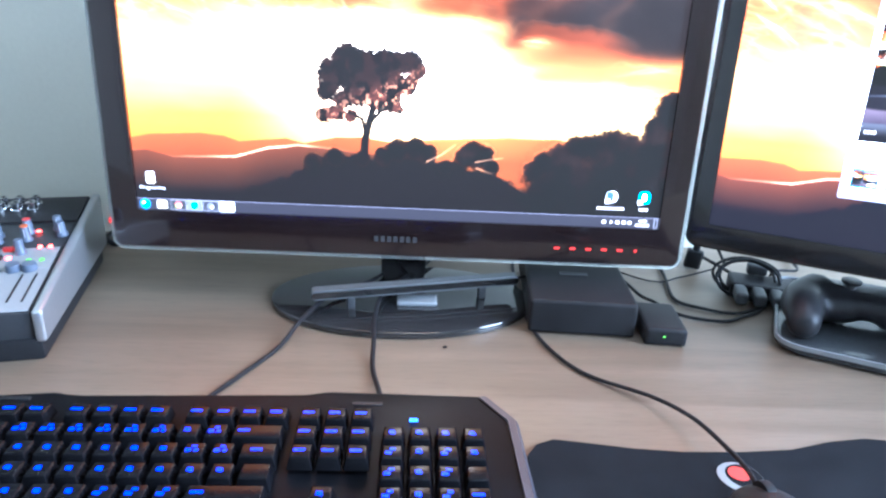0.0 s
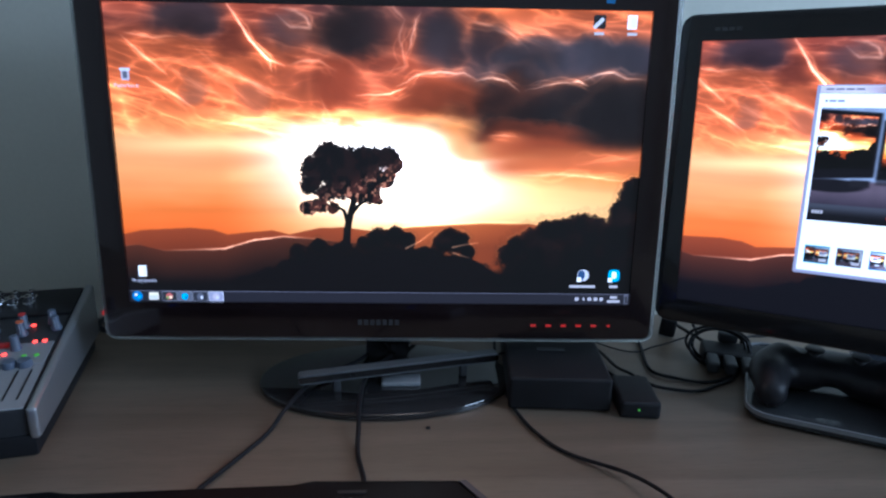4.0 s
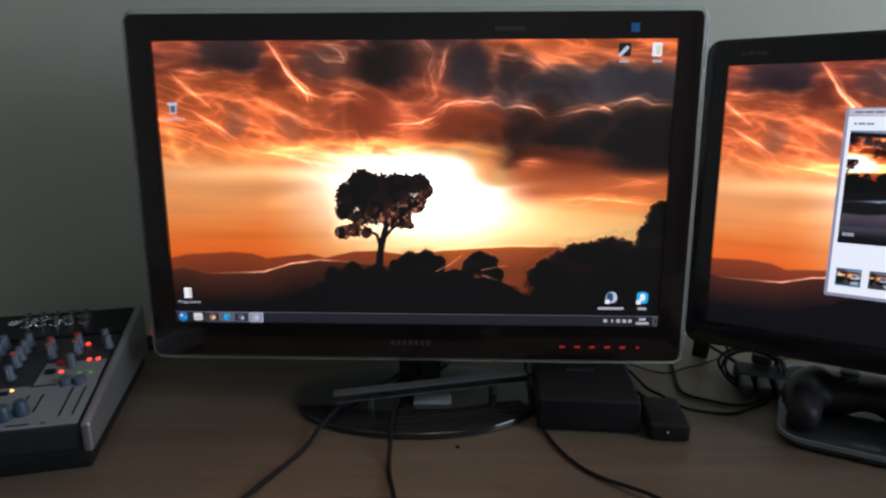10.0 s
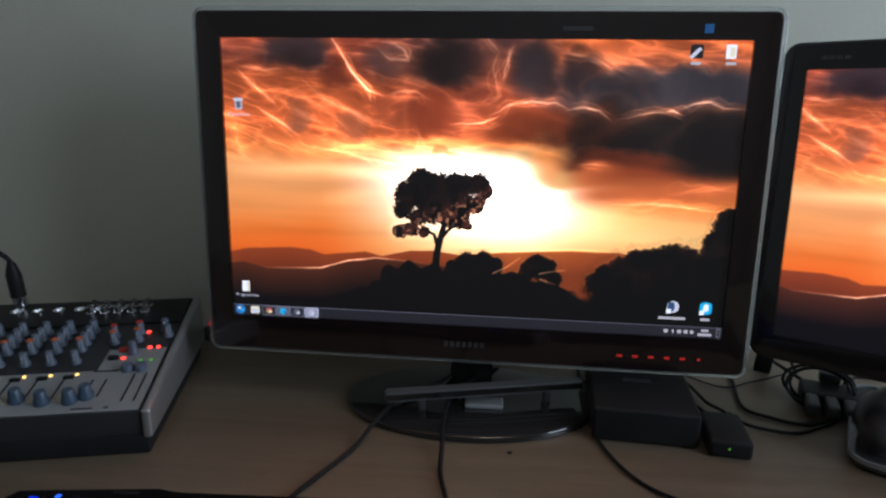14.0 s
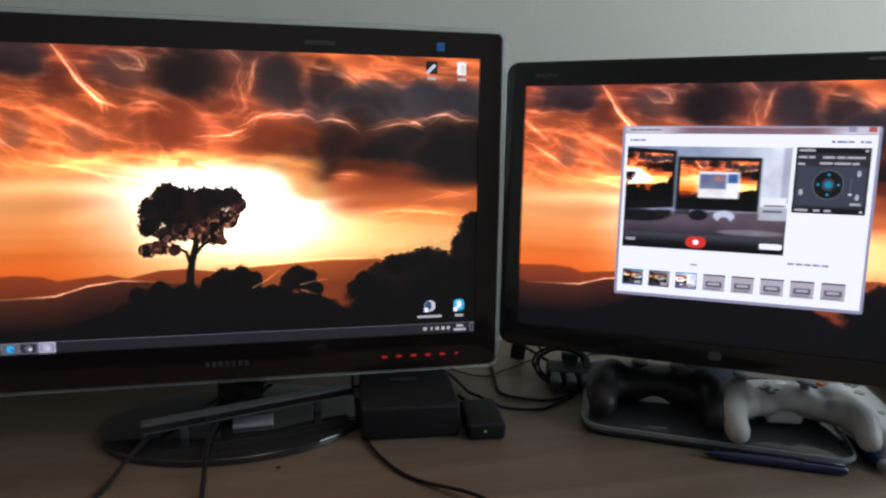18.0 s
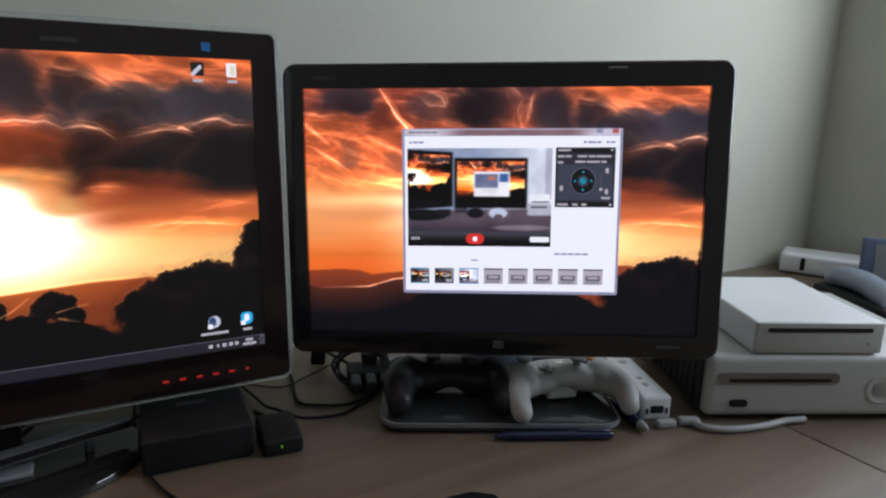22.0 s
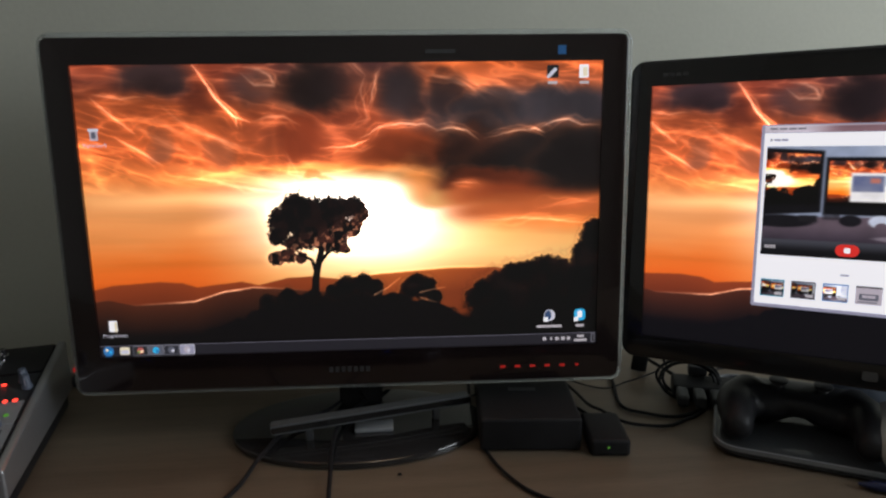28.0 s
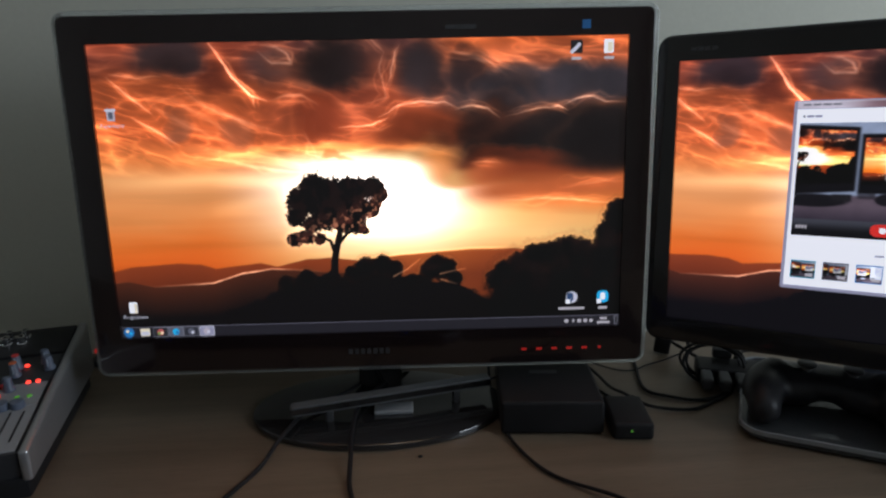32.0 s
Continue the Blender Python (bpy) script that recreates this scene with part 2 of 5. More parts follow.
def outline(w, h, r, n=6):
    """Points of a rounded rectangle in x and z, anticlockwise."""
    pts = []
    for cx, cz, a in ((w / 2 - r, h / 2 - r, 0), (-w / 2 + r, h / 2 - r, 90), (-w / 2 + r, -h / 2 + r, 180), (w / 2 - r, -h / 2 + r, 270)):
        for i in range(n + 1):
            b = radians(a + 90 * i / n)
            pts.append((cx + r * math.cos(b), cz + r * math.sin(b)))
    return pts


def slab(w, h, r, y0, y1, bevel=0.0, n=6, shift=(0, 0)):
    """A rounded rectangle in x and z that reaches from y0 (near) to y1 (far)."""
    bm = bmesh.new()
    near = [bm.verts.new((x + shift[0], y0, z + shift[1])) for x, z in outline(w, h, r, n)]
    far = [bm.verts.new((x + shift[0], y1, z + shift[1])) for x, z in outline(w, h, r, n)]
    bm.faces.new(near)
    bm.faces.new(far[::-1])
    k = len(near)
    for i in range(k):
        bm.faces.new((near[i], far[i], far[(i + 1) % k], near[(i + 1) % k]))
    if bevel:
        rim = [e for e in bm.edges if abs(e.verts[0].co.y - e.verts[1].co.y) < 1e-7]
        bmesh.ops.bevel(bm, geom=rim, offset=bevel, segments=2, profile=0.6, affect="EDGES")
    return bm


def ring_frame(w, h, r, iw, ih, ir, y0, y1, shift=(0, 0), inner_shift=(0, 0), n=6, bevel=0.0):
    """A frame round an opening, in x and z, from y0 (near) to y1 (far)."""
    bm = bmesh.new()
    o, i_ = outline(w, h, r, n), outline(iw, ih, ir, n)
    loops = []
    for pts, s in ((o, shift), (i_, inner_shift)):
        for y in (y0, y1):
            loops.append([bm.verts.new((x + s[0], y, z + s[1])) for x, z in pts])
    on, of, inn, inf = loops
    k = len(on)
    for a in range(k):
        b = (a + 1) % k
        bm.faces.new((on[a], on[b], inn[b], inn[a]))
        bm.faces.new((of[b], of[a], inf[a], inf[b]))
        bm.faces.new((on[b], on[a], of[a], of[b]))
        bm.faces.new((inn[a], inn[b], inf[b], inf[a]))
    if bevel:
        keep = [bm.edges.get((on[a], on[(a + 1) % k])) for a in range(k)]
        bmesh.ops.bevel(bm, geom=keep, offset=bevel, segments=3, profile=0.6, affect="EDGES")
    return bm


def spline(points, per=8):
    pts = [Vector(p) for p in points]
    pts = [pts[0] * 2 - pts[1]] + pts + [pts[-1] * 2 - pts[-2]]
    out = []
    for i in range(1, len(pts) - 2):
        a, b, c, d = pts[i - 1:i + 3]
        for k in range(per):
            t = k / per
            out.append(0.5 * (2 * b + (c - a) * t + (2 * a - 5 * b + 4 * c - d) * t * t + (3 * b - a - 3 * c + d) * t ** 3))
    return out + [pts[-2]]


def tube(points, radius, sides=8, per=8):
    """A round tube along a smooth line; radius: one, or one for each end."""
    line = spline(points, per)
    r0, r1 = radius if isinstance(radius, tuple) else (radius, radius)
    bm = bmesh.new()
    up, last = Vector((0, 0, 1)), None
    for i, p in enumerate(line):
        way = (line[min(i + 1, len(line) - 1)] - line[max(i - 1, 0)]).normalized()
        side = way.cross(up if abs(way.z) < 0.9 else Vector((1, 0, 0))).normalized()
        over = side.cross(way)
        r = r0 + (r1 - r0) * i / (len(line) - 1)
        loop = [bm.verts.new(p + r * (math.cos(2 * math.pi * k / sides) * side + math.sin(2 * math.pi * k / sides) * over)) for k in range(sides)]
        if last:
            for k in range(sides):
                bm.faces.new((last[k], last[(k + 1) % sides], loop[(k + 1) % sides], loop[k]))
        else:
            bm.faces.new(loop)
        last = loop
    bm.faces.new(last[::-1])
    return bm


def blob(rx, ry, rz, m=None, at=(0, 0, 0)):
    bm = bmesh.new()
    bmesh.ops.create_uvsphere(bm, u_segments=20, v_segments=12, radius=1)
    for v in bm.verts:
        v.co = Vector((v.co.x * rx, v.co.y * ry, v.co.z * rz))
    if m is not None:
        moved(bm, m)
    bmesh.ops.translate(bm, verts=bm.verts, vec=at)
    return bm


def melt(ob, voxel=0.002, rounds=6):
    """Fuses the overlapping forms of a mesh into one smooth skin."""
    r = ob.modifiers.new("fuse", "REMESH")
    r.mode, r.voxel_size, r.use_smooth_shade = "VOXEL", voxel, True
    s = ob.modifiers.new("soften", "SMOOTH")
    s.factor, s.iterations = 0.5, rounds
    return ob


def plate(w, h, y, shift=(0, 0), r=0.0):
    """A thin upright plate that faces -y, half a millimetre deep."""
    if r:
        return slab(w, h, r, y, y + 0.0003, shift=shift, n=3)
    return box(w, 0.0003, h, at=(shift[0], y + 0.00015, shift[1]))

# ---- the wallpaper, as a function of place on the display ----
THREADS_LEFT = (
    (0.006, 1, [(0.222, -0.004), (0.241, 0.05), (0.261, 0.11), (0.292, 0.17), (0.324, 0.192)]),
    (0.004, 0.8, [(0.266, 0.12), (0.297, 0.176), (0.3, 0.21)]),
    (0.01, 0.55, [(0.33, 0.188), (0.358, 0.176), (0.39, 0.176), (0.417, 0.204)]),
    (0.009, 0.55, [(0.318, 0.01), (0.345, 0.016), (0.366, 0.04), (0.371, 0.07), (0.333, 0.064), (0.312, 0.03)]),
    (0.006, 0.6, [(0.033, 0.09), (0.087, 0.11), (0.131, 0.106)]),
    (0.006, 0.7, [(0.027, 0.1), (0.063, 0.16), (0.104, 0.22)]),
    (0.006, 0.7, [(0.065, 0.23), (0.112, 0.28), (0.149, 0.326)]),
    (0.012, 0.5, [(0.157, 0.13), (0.203, 0.2), (0.257, 0.24), (0.3, 0.272), (0.344, 0.29)]),
    (0.01, 0.4, [(0.095, 0.17), (0.149, 0.18), (0.213, 0.25), (0.265, 0.32)]),
)
THREADS_MID = (
    (0.008, 0.4, [(0.054, 0.12), (0.136, 0.23), (0.211, 0.3), (0.254, 0.33)]),
    (0.01, 0.55, [(0.175, 0.374), (0.252, 0.39), (0.318, 0.414), (0.385, 0.424)]),
    (0.008, 0.5, [(0.388, 0.29), (0.403, 0.344), (0.413, 0.39)]),
    (0.006, 0.5, [(0.545, 0.04), (0.534, 0.1), (0.544, 0.18), (0.505, 0.21)]),
    (0.006, 0.6, [(0.572, 0.01), (0.558, 0.08), (0.544, 0.15)]),
    (0.006, 0.8, [(0.532, 0.25), (0.554, 0.22), (0.565, 0.206), (0.609, 0.2), (0.653, 0.2), (0.681, 0.224)]),
    (0.004, 0.8, [(0.454, 0.28), (0.521, 0.276), (0.548, 0.25)]),
    (0.006, 0.7, [(0.675, 0.228), (0.708, 0.214), (0.736, 0.226), (0.758, 0.256)]),
    (0.004, 0.6, [(0.769, 0.252), (0.807, 0.236), (0.856, 0.228), (0.882, 0.23)]),
)
THREADS_RIGHT = (
    (0.003, 0.9, [(0.856, 0.224), (0.873, 0.224), (0.89, 0.24)]),
    (0.004, 0.7, [(0.878, 0.226), (0.906, 0.206), (0.936, 0.192), (0.961, 0.212), (0.996, 0.212)]),
    (0.01, 0.5, [(0.632, 0.004), (0.67, 0.04), (0.708, 0.056), (0.74, 0.076), (0.773, 0.12)]),
    (0.008, 0.45, [(0.718, 0.04), (0.751, 0.07), (0.806, 0.11)]),
    (0.005, 0.5, [(0.703, 0.4), (0.731, 0.4), (0.759, 0.406)]),
    (0.006, 0.45, [(0.878, 0.5), (0.944, 0.48), (1, 0.47)]),
    (0.006, 0.6, [(0.765, 0.534), (0.833, 0.536), (0.924, 0.55), (1, 0.554)]),
    (0.007, 0.5, [(0.492, -0.05), (0.545, 0.04)]),
)
STREAKS = THREADS_LEFT + THREADS_MID + THREADS_RIGHT

CLOUDS_LEFT = ((0.15, 0.045, 0.085, 0.072, 0.95, (46, 36, 38)), (0.03, 0.04, 0.05, 0.06, 0.5, (120, 54, 34)), (0.243, 0.137, 0.052, 0.066, 0.85, (96, 42, 28)), (0.336, 0.085, 0.050, 0.074, 0.9, (78, 54, 52)),
               (0.445, 0.090, 0.078, 0.100, 1.0, (32, 24, 24)), (0.154, 0.27, 0.034, 0.038, 0.7, (118, 72, 54)), (0.275, 0.294, 0.036, 0.036, 0.65, (140, 80, 56)), (0.437, 0.258, 0.055, 0.072, 0.9, (118, 50, 30)))
CLOUDS_RIGHT = ((0.61, 0.09, 0.050, 0.095, 0.95, (46, 39, 42)), (0.702, 0.104, 0.044, 0.078, 0.95, (43, 34, 36)), (0.776, 0.160, 0.066, 0.068, 0.95, (41, 39, 44)), (0.92, 0.150, 0.105, 0.064, 0.95, (46, 43, 48)),
                (0.615, 0.285, 0.095, 0.070, 0.85, (134, 58, 32)), (0.465, 0.385, 0.026, 0.018, 0.7, (214, 122, 62)), (0.745, 0.285, 0.080, 0.085, 0.95, (43, 27, 24)), (0.892, 0.330, 0.150, 0.115, 1.0, (26, 22, 22)), (1.0, 0.345, 0.14, 0.115, 1.0, (26, 22, 22)),
                (0.78, 0.405, 0.11, 0.048, 0.8, (104, 46, 28)))

HILL_FAR = [(-0.004, 0.76), (0.034, 0.744), (0.126, 0.734), (0.171, 0.74), (0.199, 0.756), (0.286, 0.74), (0.32, 0.754), (0.378, 0.73), (0.424, 0.726), (0.481, 0.738), (0.561, 0.722), (0.698, 0.706), (0.79, 0.708), (0.836, 0.72)]
HILL_NEAR = [(-0.006, 0.8), (0.025, 0.796), (0.076, 0.816), (0.192, 0.808), (0.25, 0.776), (0.308, 0.762), (0.377, 0.77), (0.423, 0.78), (0.48, 0.784)]
BUSH = [(-0.006, 0.94), (0.163, 0.94), (0.234, 0.9), (0.282, 0.87), (0.306, 0.85), (0.33, 0.81), (0.376, 0.79), (0.434, 0.787), (0.48, 0.782), (0.537, 0.784), (0.606, 0.803), (0.676, 0.822), (0.728, 0.88), (0.746, 0.94)]
CLUMPS_LOW = [(0.335, 0.82, 0.016), (0.376, 0.8, 0.016), (0.428, 0.8, 0.013), (0.492, 0.77, 0.020), (0.526, 0.76, 0.020), (0.551, 0.776, 0.016), (0.468, 0.79, 0.016), (0.624, 0.78, 0.020), (0.652, 0.776, 0.020), (0.635, 0.76, 0.016), (0.67, 0.81, 0.013), (0.583, 0.82, 0.013)]
CLUMPS_RIGHT = [(0.75, 0.82, 0.016), (0.768, 0.79, 0.018), (0.802, 0.77, 0.024), (0.83, 0.74, 0.024), (0.864, 0.73, 0.022), (0.893, 0.724, 0.027), (0.922, 0.73, 0.024), (0.951, 0.76, 0.024), (0.978, 0.7, 0.029), (0.974, 0.76, 0.033), (0.988, 0.64, 0.020), (0.993, 0.590, 0.024), (0.972, 0.650, 0.018), (0.814, 0.86, 0.061), (0.907, 0.84, 0.067), (0.976, 0.86, 0.067)]
CROWN = [(0.403, 0.485, 0.027), (0.374, 0.528, 0.026), (0.363, 0.582, 0.017), (0.357, 0.66, 0.014), (0.38, 0.652, 0.014), (0.406, 0.659, 0.011), (0.434, 0.512, 0.034), (0.47, 0.499, 0.029), (0.512, 0.486, 0.021), (0.53, 0.509, 0.012), (0.42, 0.576, 0.028), (0.458, 0.576, 0.026), (0.484, 0.556, 0.024), (0.509, 0.565, 0.015), (0.520, 0.532, 0.013), (0.481, 0.617, 0.016), (0.495, 0.634, 0.008), (0.451, 0.617, 0.014), (0.391, 0.613, 0.015)]




def lattice(u, v, fu, fv, seed):
    """Smooth value noise from 0 to 1."""
    table = np.random.default_rng(seed).random((64, 64))
    x, y = u * fu, v * fv
    i, j = np.floor(x).astype(int), np.floor(y).astype(int)
    a, b = x - i, y - j
    a, b = a * a * (3 - 2 * a), b * b * (3 - 2 * b)
    t = lambda p, q: table[p % 64, q % 64]
    return (t(i, j) * (1 - a) + t(i + 1, j) * a) * (1 - b) + (t(i, j + 1) * (1 - a) + t(i + 1, j + 1) * a) * b


def layered(u, v, fu, fv, seed, octaves=4):
    out, amp, tot = 0, 1.0, 0
    for k in range(octaves):
        out, tot = out + amp * lattice(u, v, fu * 2 ** k, fv * 2 ** k, seed + k), tot + amp
        amp *= 0.5
    return out / tot


def near_line(u, v, pts):
    """Distance to a broken line, in widths of the picture, and how far along it."""
    best, along = np.full(u.shape, 9.0), np.zeros(u.shape)
    n = len(pts) - 1
    for k in range(n):
        (a, b), (c, d) = pts[k], pts[k + 1]
        b, d = b * 0.5625, d * 0.5625
        ex, ey = c - a, d - b
        s = np.clip(((u - a) * ex + (v * 0.5625 - b) * ey) / (ex * ex + ey * ey + 1e-9), 0, 1)
        far = np.hypot(u - a - s * ex, v * 0.5625 - b - s * ey)
        along = np.where(far < best, (k + s) / n, along)
        best = np.minimum(best, far)
    return best, along


def merged(u, v, group, grow):
    """Distance to a cluster of round clumps, in radii, with the clumps flowing into one another."""
    total = 0
    for cu, cv, r in group:
        total = total + np.exp(-7 * np.hypot(u - cu, (v - cv) * 0.5625) / (r * grow))
    return -np.log(total + 1e-12) / 7


def ridge(u, pts):
    return np.interp(u, [p[0] for p in pts], [p[1] for p in pts])


def blend(a, b, k):
    return a + (np.asarray(b) - a) * k[..., None]


def soft(x, lo, hi):
    t = np.clip((x - lo) / (hi - lo), 0, 1)
    return t * t * (3 - 2 * t)


def column(v, stops):
    hs = [s[0] for s in stops]
    return np.stack([np.interp(v, hs, [s[1][c] / 255 for s in stops]) for c in range(3)], -1)


def sunset(u, v):
    """Colours, in display values, of a sunset with a lone tree."""
    wu = u + 0.03 * (layered(u, v, 5, 4, 11) - 0.5)
    wv = v + 0.10 * (layered(u, v, 4, 5, 21) - 0.5)
    left = column(wv, [(0, (125, 52, 34)), (0.06, (96, 50, 44)), (0.12, (165, 78, 44)), (0.3, (185, 88, 46)), (0.39, (232, 132, 68)), (0.45, (250, 172, 100)), (0.56, (252, 156, 80)), (0.68, (247, 122, 44)), (0.78, (234, 100, 32))])
    mid = column(wv, [(0, (70, 44, 44)), (0.08, (62, 38, 36)), (0.16, (110, 50, 34)), (0.24, (150, 70, 46)), (0.31, (170, 80, 46)), (0.345, (226, 128, 66)), (0.38, (255, 216, 150)), (0.42, (255, 246, 220)), (0.5, (255, 252, 235)), (0.62, (255, 238, 186)), (0.75, (252, 198, 118))])
    right = column(wv, [(0, (192, 90, 48)), (0.08, (148, 78, 54)), (0.13, (66, 56, 60)), (0.22, (52, 46, 50)), (0.26, (30, 26, 27)), (0.38, (36, 26, 25)), (0.45, (96, 46, 32)), (0.5, (182, 86, 40)), (0.54, (236, 134, 62)), (0.575, (252, 180, 98)), (0.64, (255, 200, 116)), (0.70, (250, 186, 104)), (0.75, (236, 142, 70))])
    high = 1 - soft(v, 0.42, 0.52)
    turn = soft((wu - (0.56 + 0.02 * high)) / (0.26 - 0.13 * high), 0, 1)
    c = blend(blend(left, mid, soft(wu, 0.18, 0.46)), right, turn)
    c = blend(c, np.array((232, 136, 66)) / 255, 3.4 * turn * (1 - turn) * soft(v, 0.33, 0.38) * (1 - soft(v, 0.45, 0.52)))
    # fine fibres that run down towards the sun
    w1, w2 = layered(u, v, 6, 4, 31, 4) - 0.5, layered(u, v, 5, 6, 35, 4) - 0.5
    billow = layered(u + 0.10 * w1, v + 0.16 * w2, 7, 6, 45, 4) - 0.5
    upper = 1 - soft(v, 0.36, 0.46)
    c = c * (1 + (0.8 * billow * upper)[..., None])
    su, sv = u * 0.8 + v * 0.5 + 0.08 * w1, v * 1.2 - u * 0.46 + 0.14 * w2
    fibre, total = 0, 0
    for k in range(4):
        amp = 0.75 ** k
        fibre, total = fibre + amp * (1 - np.abs(2 * layered(su, sv, 3.4 * 1.8 ** k, 8 * 1.8 ** k, 401 + 7 * k, 2) - 1)) ** 6, total + amp
    fibre = fibre / total
    zone = soft(0.45 - v, 0, 0.12) * (0.35 + 0.65 * np.maximum(1 - soft(u, 0.40, 0.56), soft(u, 0.62, 0.72) * (1 - soft(v, 0.07, 0.15))))
    c = c * (1 + ((0.95 * fibre - 0.16) * zone)[..., None])
    c = c + (np.clip(fibre - 0.25, 0, 1) * 0.65 * zone)[..., None] * np.array((1.0, 0.62, 0.36))
    # cloud masses: middle, size, depth, tone
    puff = 0.10 * (layered(u, v, 16, 10, 71, 4) - 0.5)
    for cu, cv, ru, rv, deep, tone in CLOUDS_LEFT + CLOUDS_RIGHT:
        d = np.hypot((u + 0.05 * w1 + 0.3 * puff - cu) / ru, (v + 0.09 * w2 + puff - cv) / rv)
        inside = 1 - soft(d, 0.45, 1.3)
        c = blend(c, np.array(tone) / 255 * (1 + 1.1 * billow * upper)[..., None], deep * inside)
        c = c + (np.exp(-((d - 1.12) / 0.13) ** 2) * 0.055 * upper)[..., None] * np.array((1.0, 0.50, 0.26))
    flat = layered(u + 0.05 * w1, v + 0.02 * w2, 3, 24, 61, 3)
    c = c * (1 + (0.16 * (flat - 0.5) * soft(v, 0.4, 0.5))[..., None])
    # the sun behind the cloud edge
    edge = 0.375 + 0.012 * np.sin(u * 23) + 0.05 * soft(u, 0.62, 0.74) + 0.16 * (1 - soft(u, 0.26, 0.44)) + 0.03 * w2
    d = np.hypot((u - 0.57) / (0.27 + 0.06 * (u > 0.57)), (v - 0.54) / 0.22)
    cloud = 1 - soft(u + 0.06 * w1, 0.60, 0.69) * (1 - soft(v + 0.05 * w2, 0.44, 0.50))
    shine = np.exp(-(d ** 2) * 1.7) * soft(v, edge - 0.02, edge + 0.05) * cloud
    c = c + shine[..., None] * np.array((0.56, 0.44, 0.28))
    core = np.exp(-(np.hypot((u - 0.545) / 0.125, (v - 0.51) / 0.15) ** 2) * 1.3) * soft(v, edge - 0.015, edge + 0.03) * cloud
    c = c + core[..., None] * 0.85
    fringe = 4 * cloud * (1 - cloud) * soft(v, 0.36, 0.41)
    c = blend(c, np.array((240, 150, 74)) / 255, np.clip(fringe * 0.45, 0, 0.95))
    # long rays before the sun
    for pts, width in (([(0.17, 0.340), (0.29, 0.375), (0.40, 0.405)], 0.010), ([(0.02, 0.46), (0.2, 0.44), (0.40, 0.47)], 0.016), ([(0.22, 0.55), (0.33, 0.50), (0.42, 0.485)], 0.018)):
        far, along = near_line(u, v, pts)
        c = c + (np.exp(-(far / width) ** 2) * (0.06 + 0.34 * along))[..., None] * np.array((0.9, 0.85, 0.6))
    # cloud that reaches in front of the glow
    for cu, cv, ru, rv, deep, tone in ((0.685, 0.455, 0.045, 0.030, 0.7, (250, 190, 110)), (0.735, 0.445, 0.055, 0.045, 0.85, (206, 104, 58)), (0.82, 0.46, 0.10, 0.045, 0.8, (160, 72, 40))):
        d = np.hypot((u + 0.05 * w1 - cu) / ru, (v + 0.07 * w2 - cv) / rv)
        c = blend(c, np.array(tone) / 255, deep * (1 - soft(d, 0.4, 1.25)))
    # lit cloud bank on the far side of the sun
    bank = np.exp(-((v - (0.495 - 0.10 * (u - 0.85))) / 0.035) ** 2) * soft(u, 0.66, 0.76) * (0.55 + 0.9 * layered(u + 0.1 * w1, v, 5, 18, 65, 4))
    c = blend(c, np.array((206, 104, 56)) / 255, np.clip(bank, 0, 0.9))
    warm = (soft(v, 0.30, 0.48) * soft(c.mean(-1), 0.35, 0.7))[..., None]
    c = c * (1 + warm * np.array((0.0, 0.0, 0.08)))
    # bright threads
    wob = 0.014 * (layered(u, v, 18, 13, 81, 4) - 0.5)
    for width, power, pts in STREAKS:
        far, along = near_line(u + wob, v + wob * 1.5, pts)
        taper = 0.25 + 0.75 * np.sin(np.pi * np.clip(along, 0.02, 0.98))
        core_ = np.exp(-(far / (width * 0.25 * taper + 0.0007)) ** 2) * np.clip(power - 0.35, 0, 1)
        glow_ = np.exp(-(far / (width * 1.9)) ** 2) * 0.20 + np.exp(-far / (width * 2.8)) * 0.20
        grain_ = 0.4 + 1.2 * layered(u, v, 24, 18, 91, 3)
        c = c + (core_ * 1.05 * grain_ * taper)[..., None] * np.array((1.0, 0.88, 0.76)) + (glow_ * power * taper * grain_)[..., None] * np.array((0.80, 0.36, 0.17))
    # finer filaments that stray from the strong threads
    top = slice(0, int(c.shape[0] * 0.62))
    u_, v_ = u[top], v[top]
    for seed in (301, 311, 321):
        stray = 0.05 * (layered(u_, v_, 9, 7, seed, 4) - 0.5), 0.09 * (layered(u_, v_, 9, 7, seed + 5, 4) - 0.5)
        for width, power, pts in STREAKS:
            far, along = near_line(u_ + stray[0], v_ + stray[1], pts)
            c[top] += (np.exp(-(far / (0.0016 + 0.12 * width)) ** 2) * power * 0.24 * np.sin(np.pi * np.clip(along, 0.02, 0.98)))[..., None] * np.array((1.0, 0.62, 0.42))
    # hills
    rough = 0.006 * (layered(u, v, 60, 30, 101, 3) - 0.5)
    far_top = ridge(u, HILL_FAR) + rough * 0.3
    depth = np.clip((v - far_top) / 0.09, 0, 1)
    hill = blend(np.broadcast_to(np.array((150, 66, 34)) / 255, c.shape), np.array((112, 48, 28)) / 255, depth)
    hill = blend(hill, np.array((218, 112, 52)) / 255, np.exp(-((u - 0.62) / 0.15) ** 2) * 0.7 * (1 - 0.6 * depth))
    c = blend(c, hill, soft(v, far_top - 0.003, far_top + 0.004) * (u < 0.85))
    c = c + (np.exp(-((v - far_top) / 0.005) ** 2) * 0.30 * soft(u, 0.45, 0.55) * (1 - soft(u, 0.74, 0.80)))[..., None] * np.array((1, 0.85, 0.5))
    near_top = np.where(u < 0.48, ridge(u, HILL_NEAR), 2) + rough * 0.3
    depth = np.clip((v - near_top) / 0.13, 0, 1)
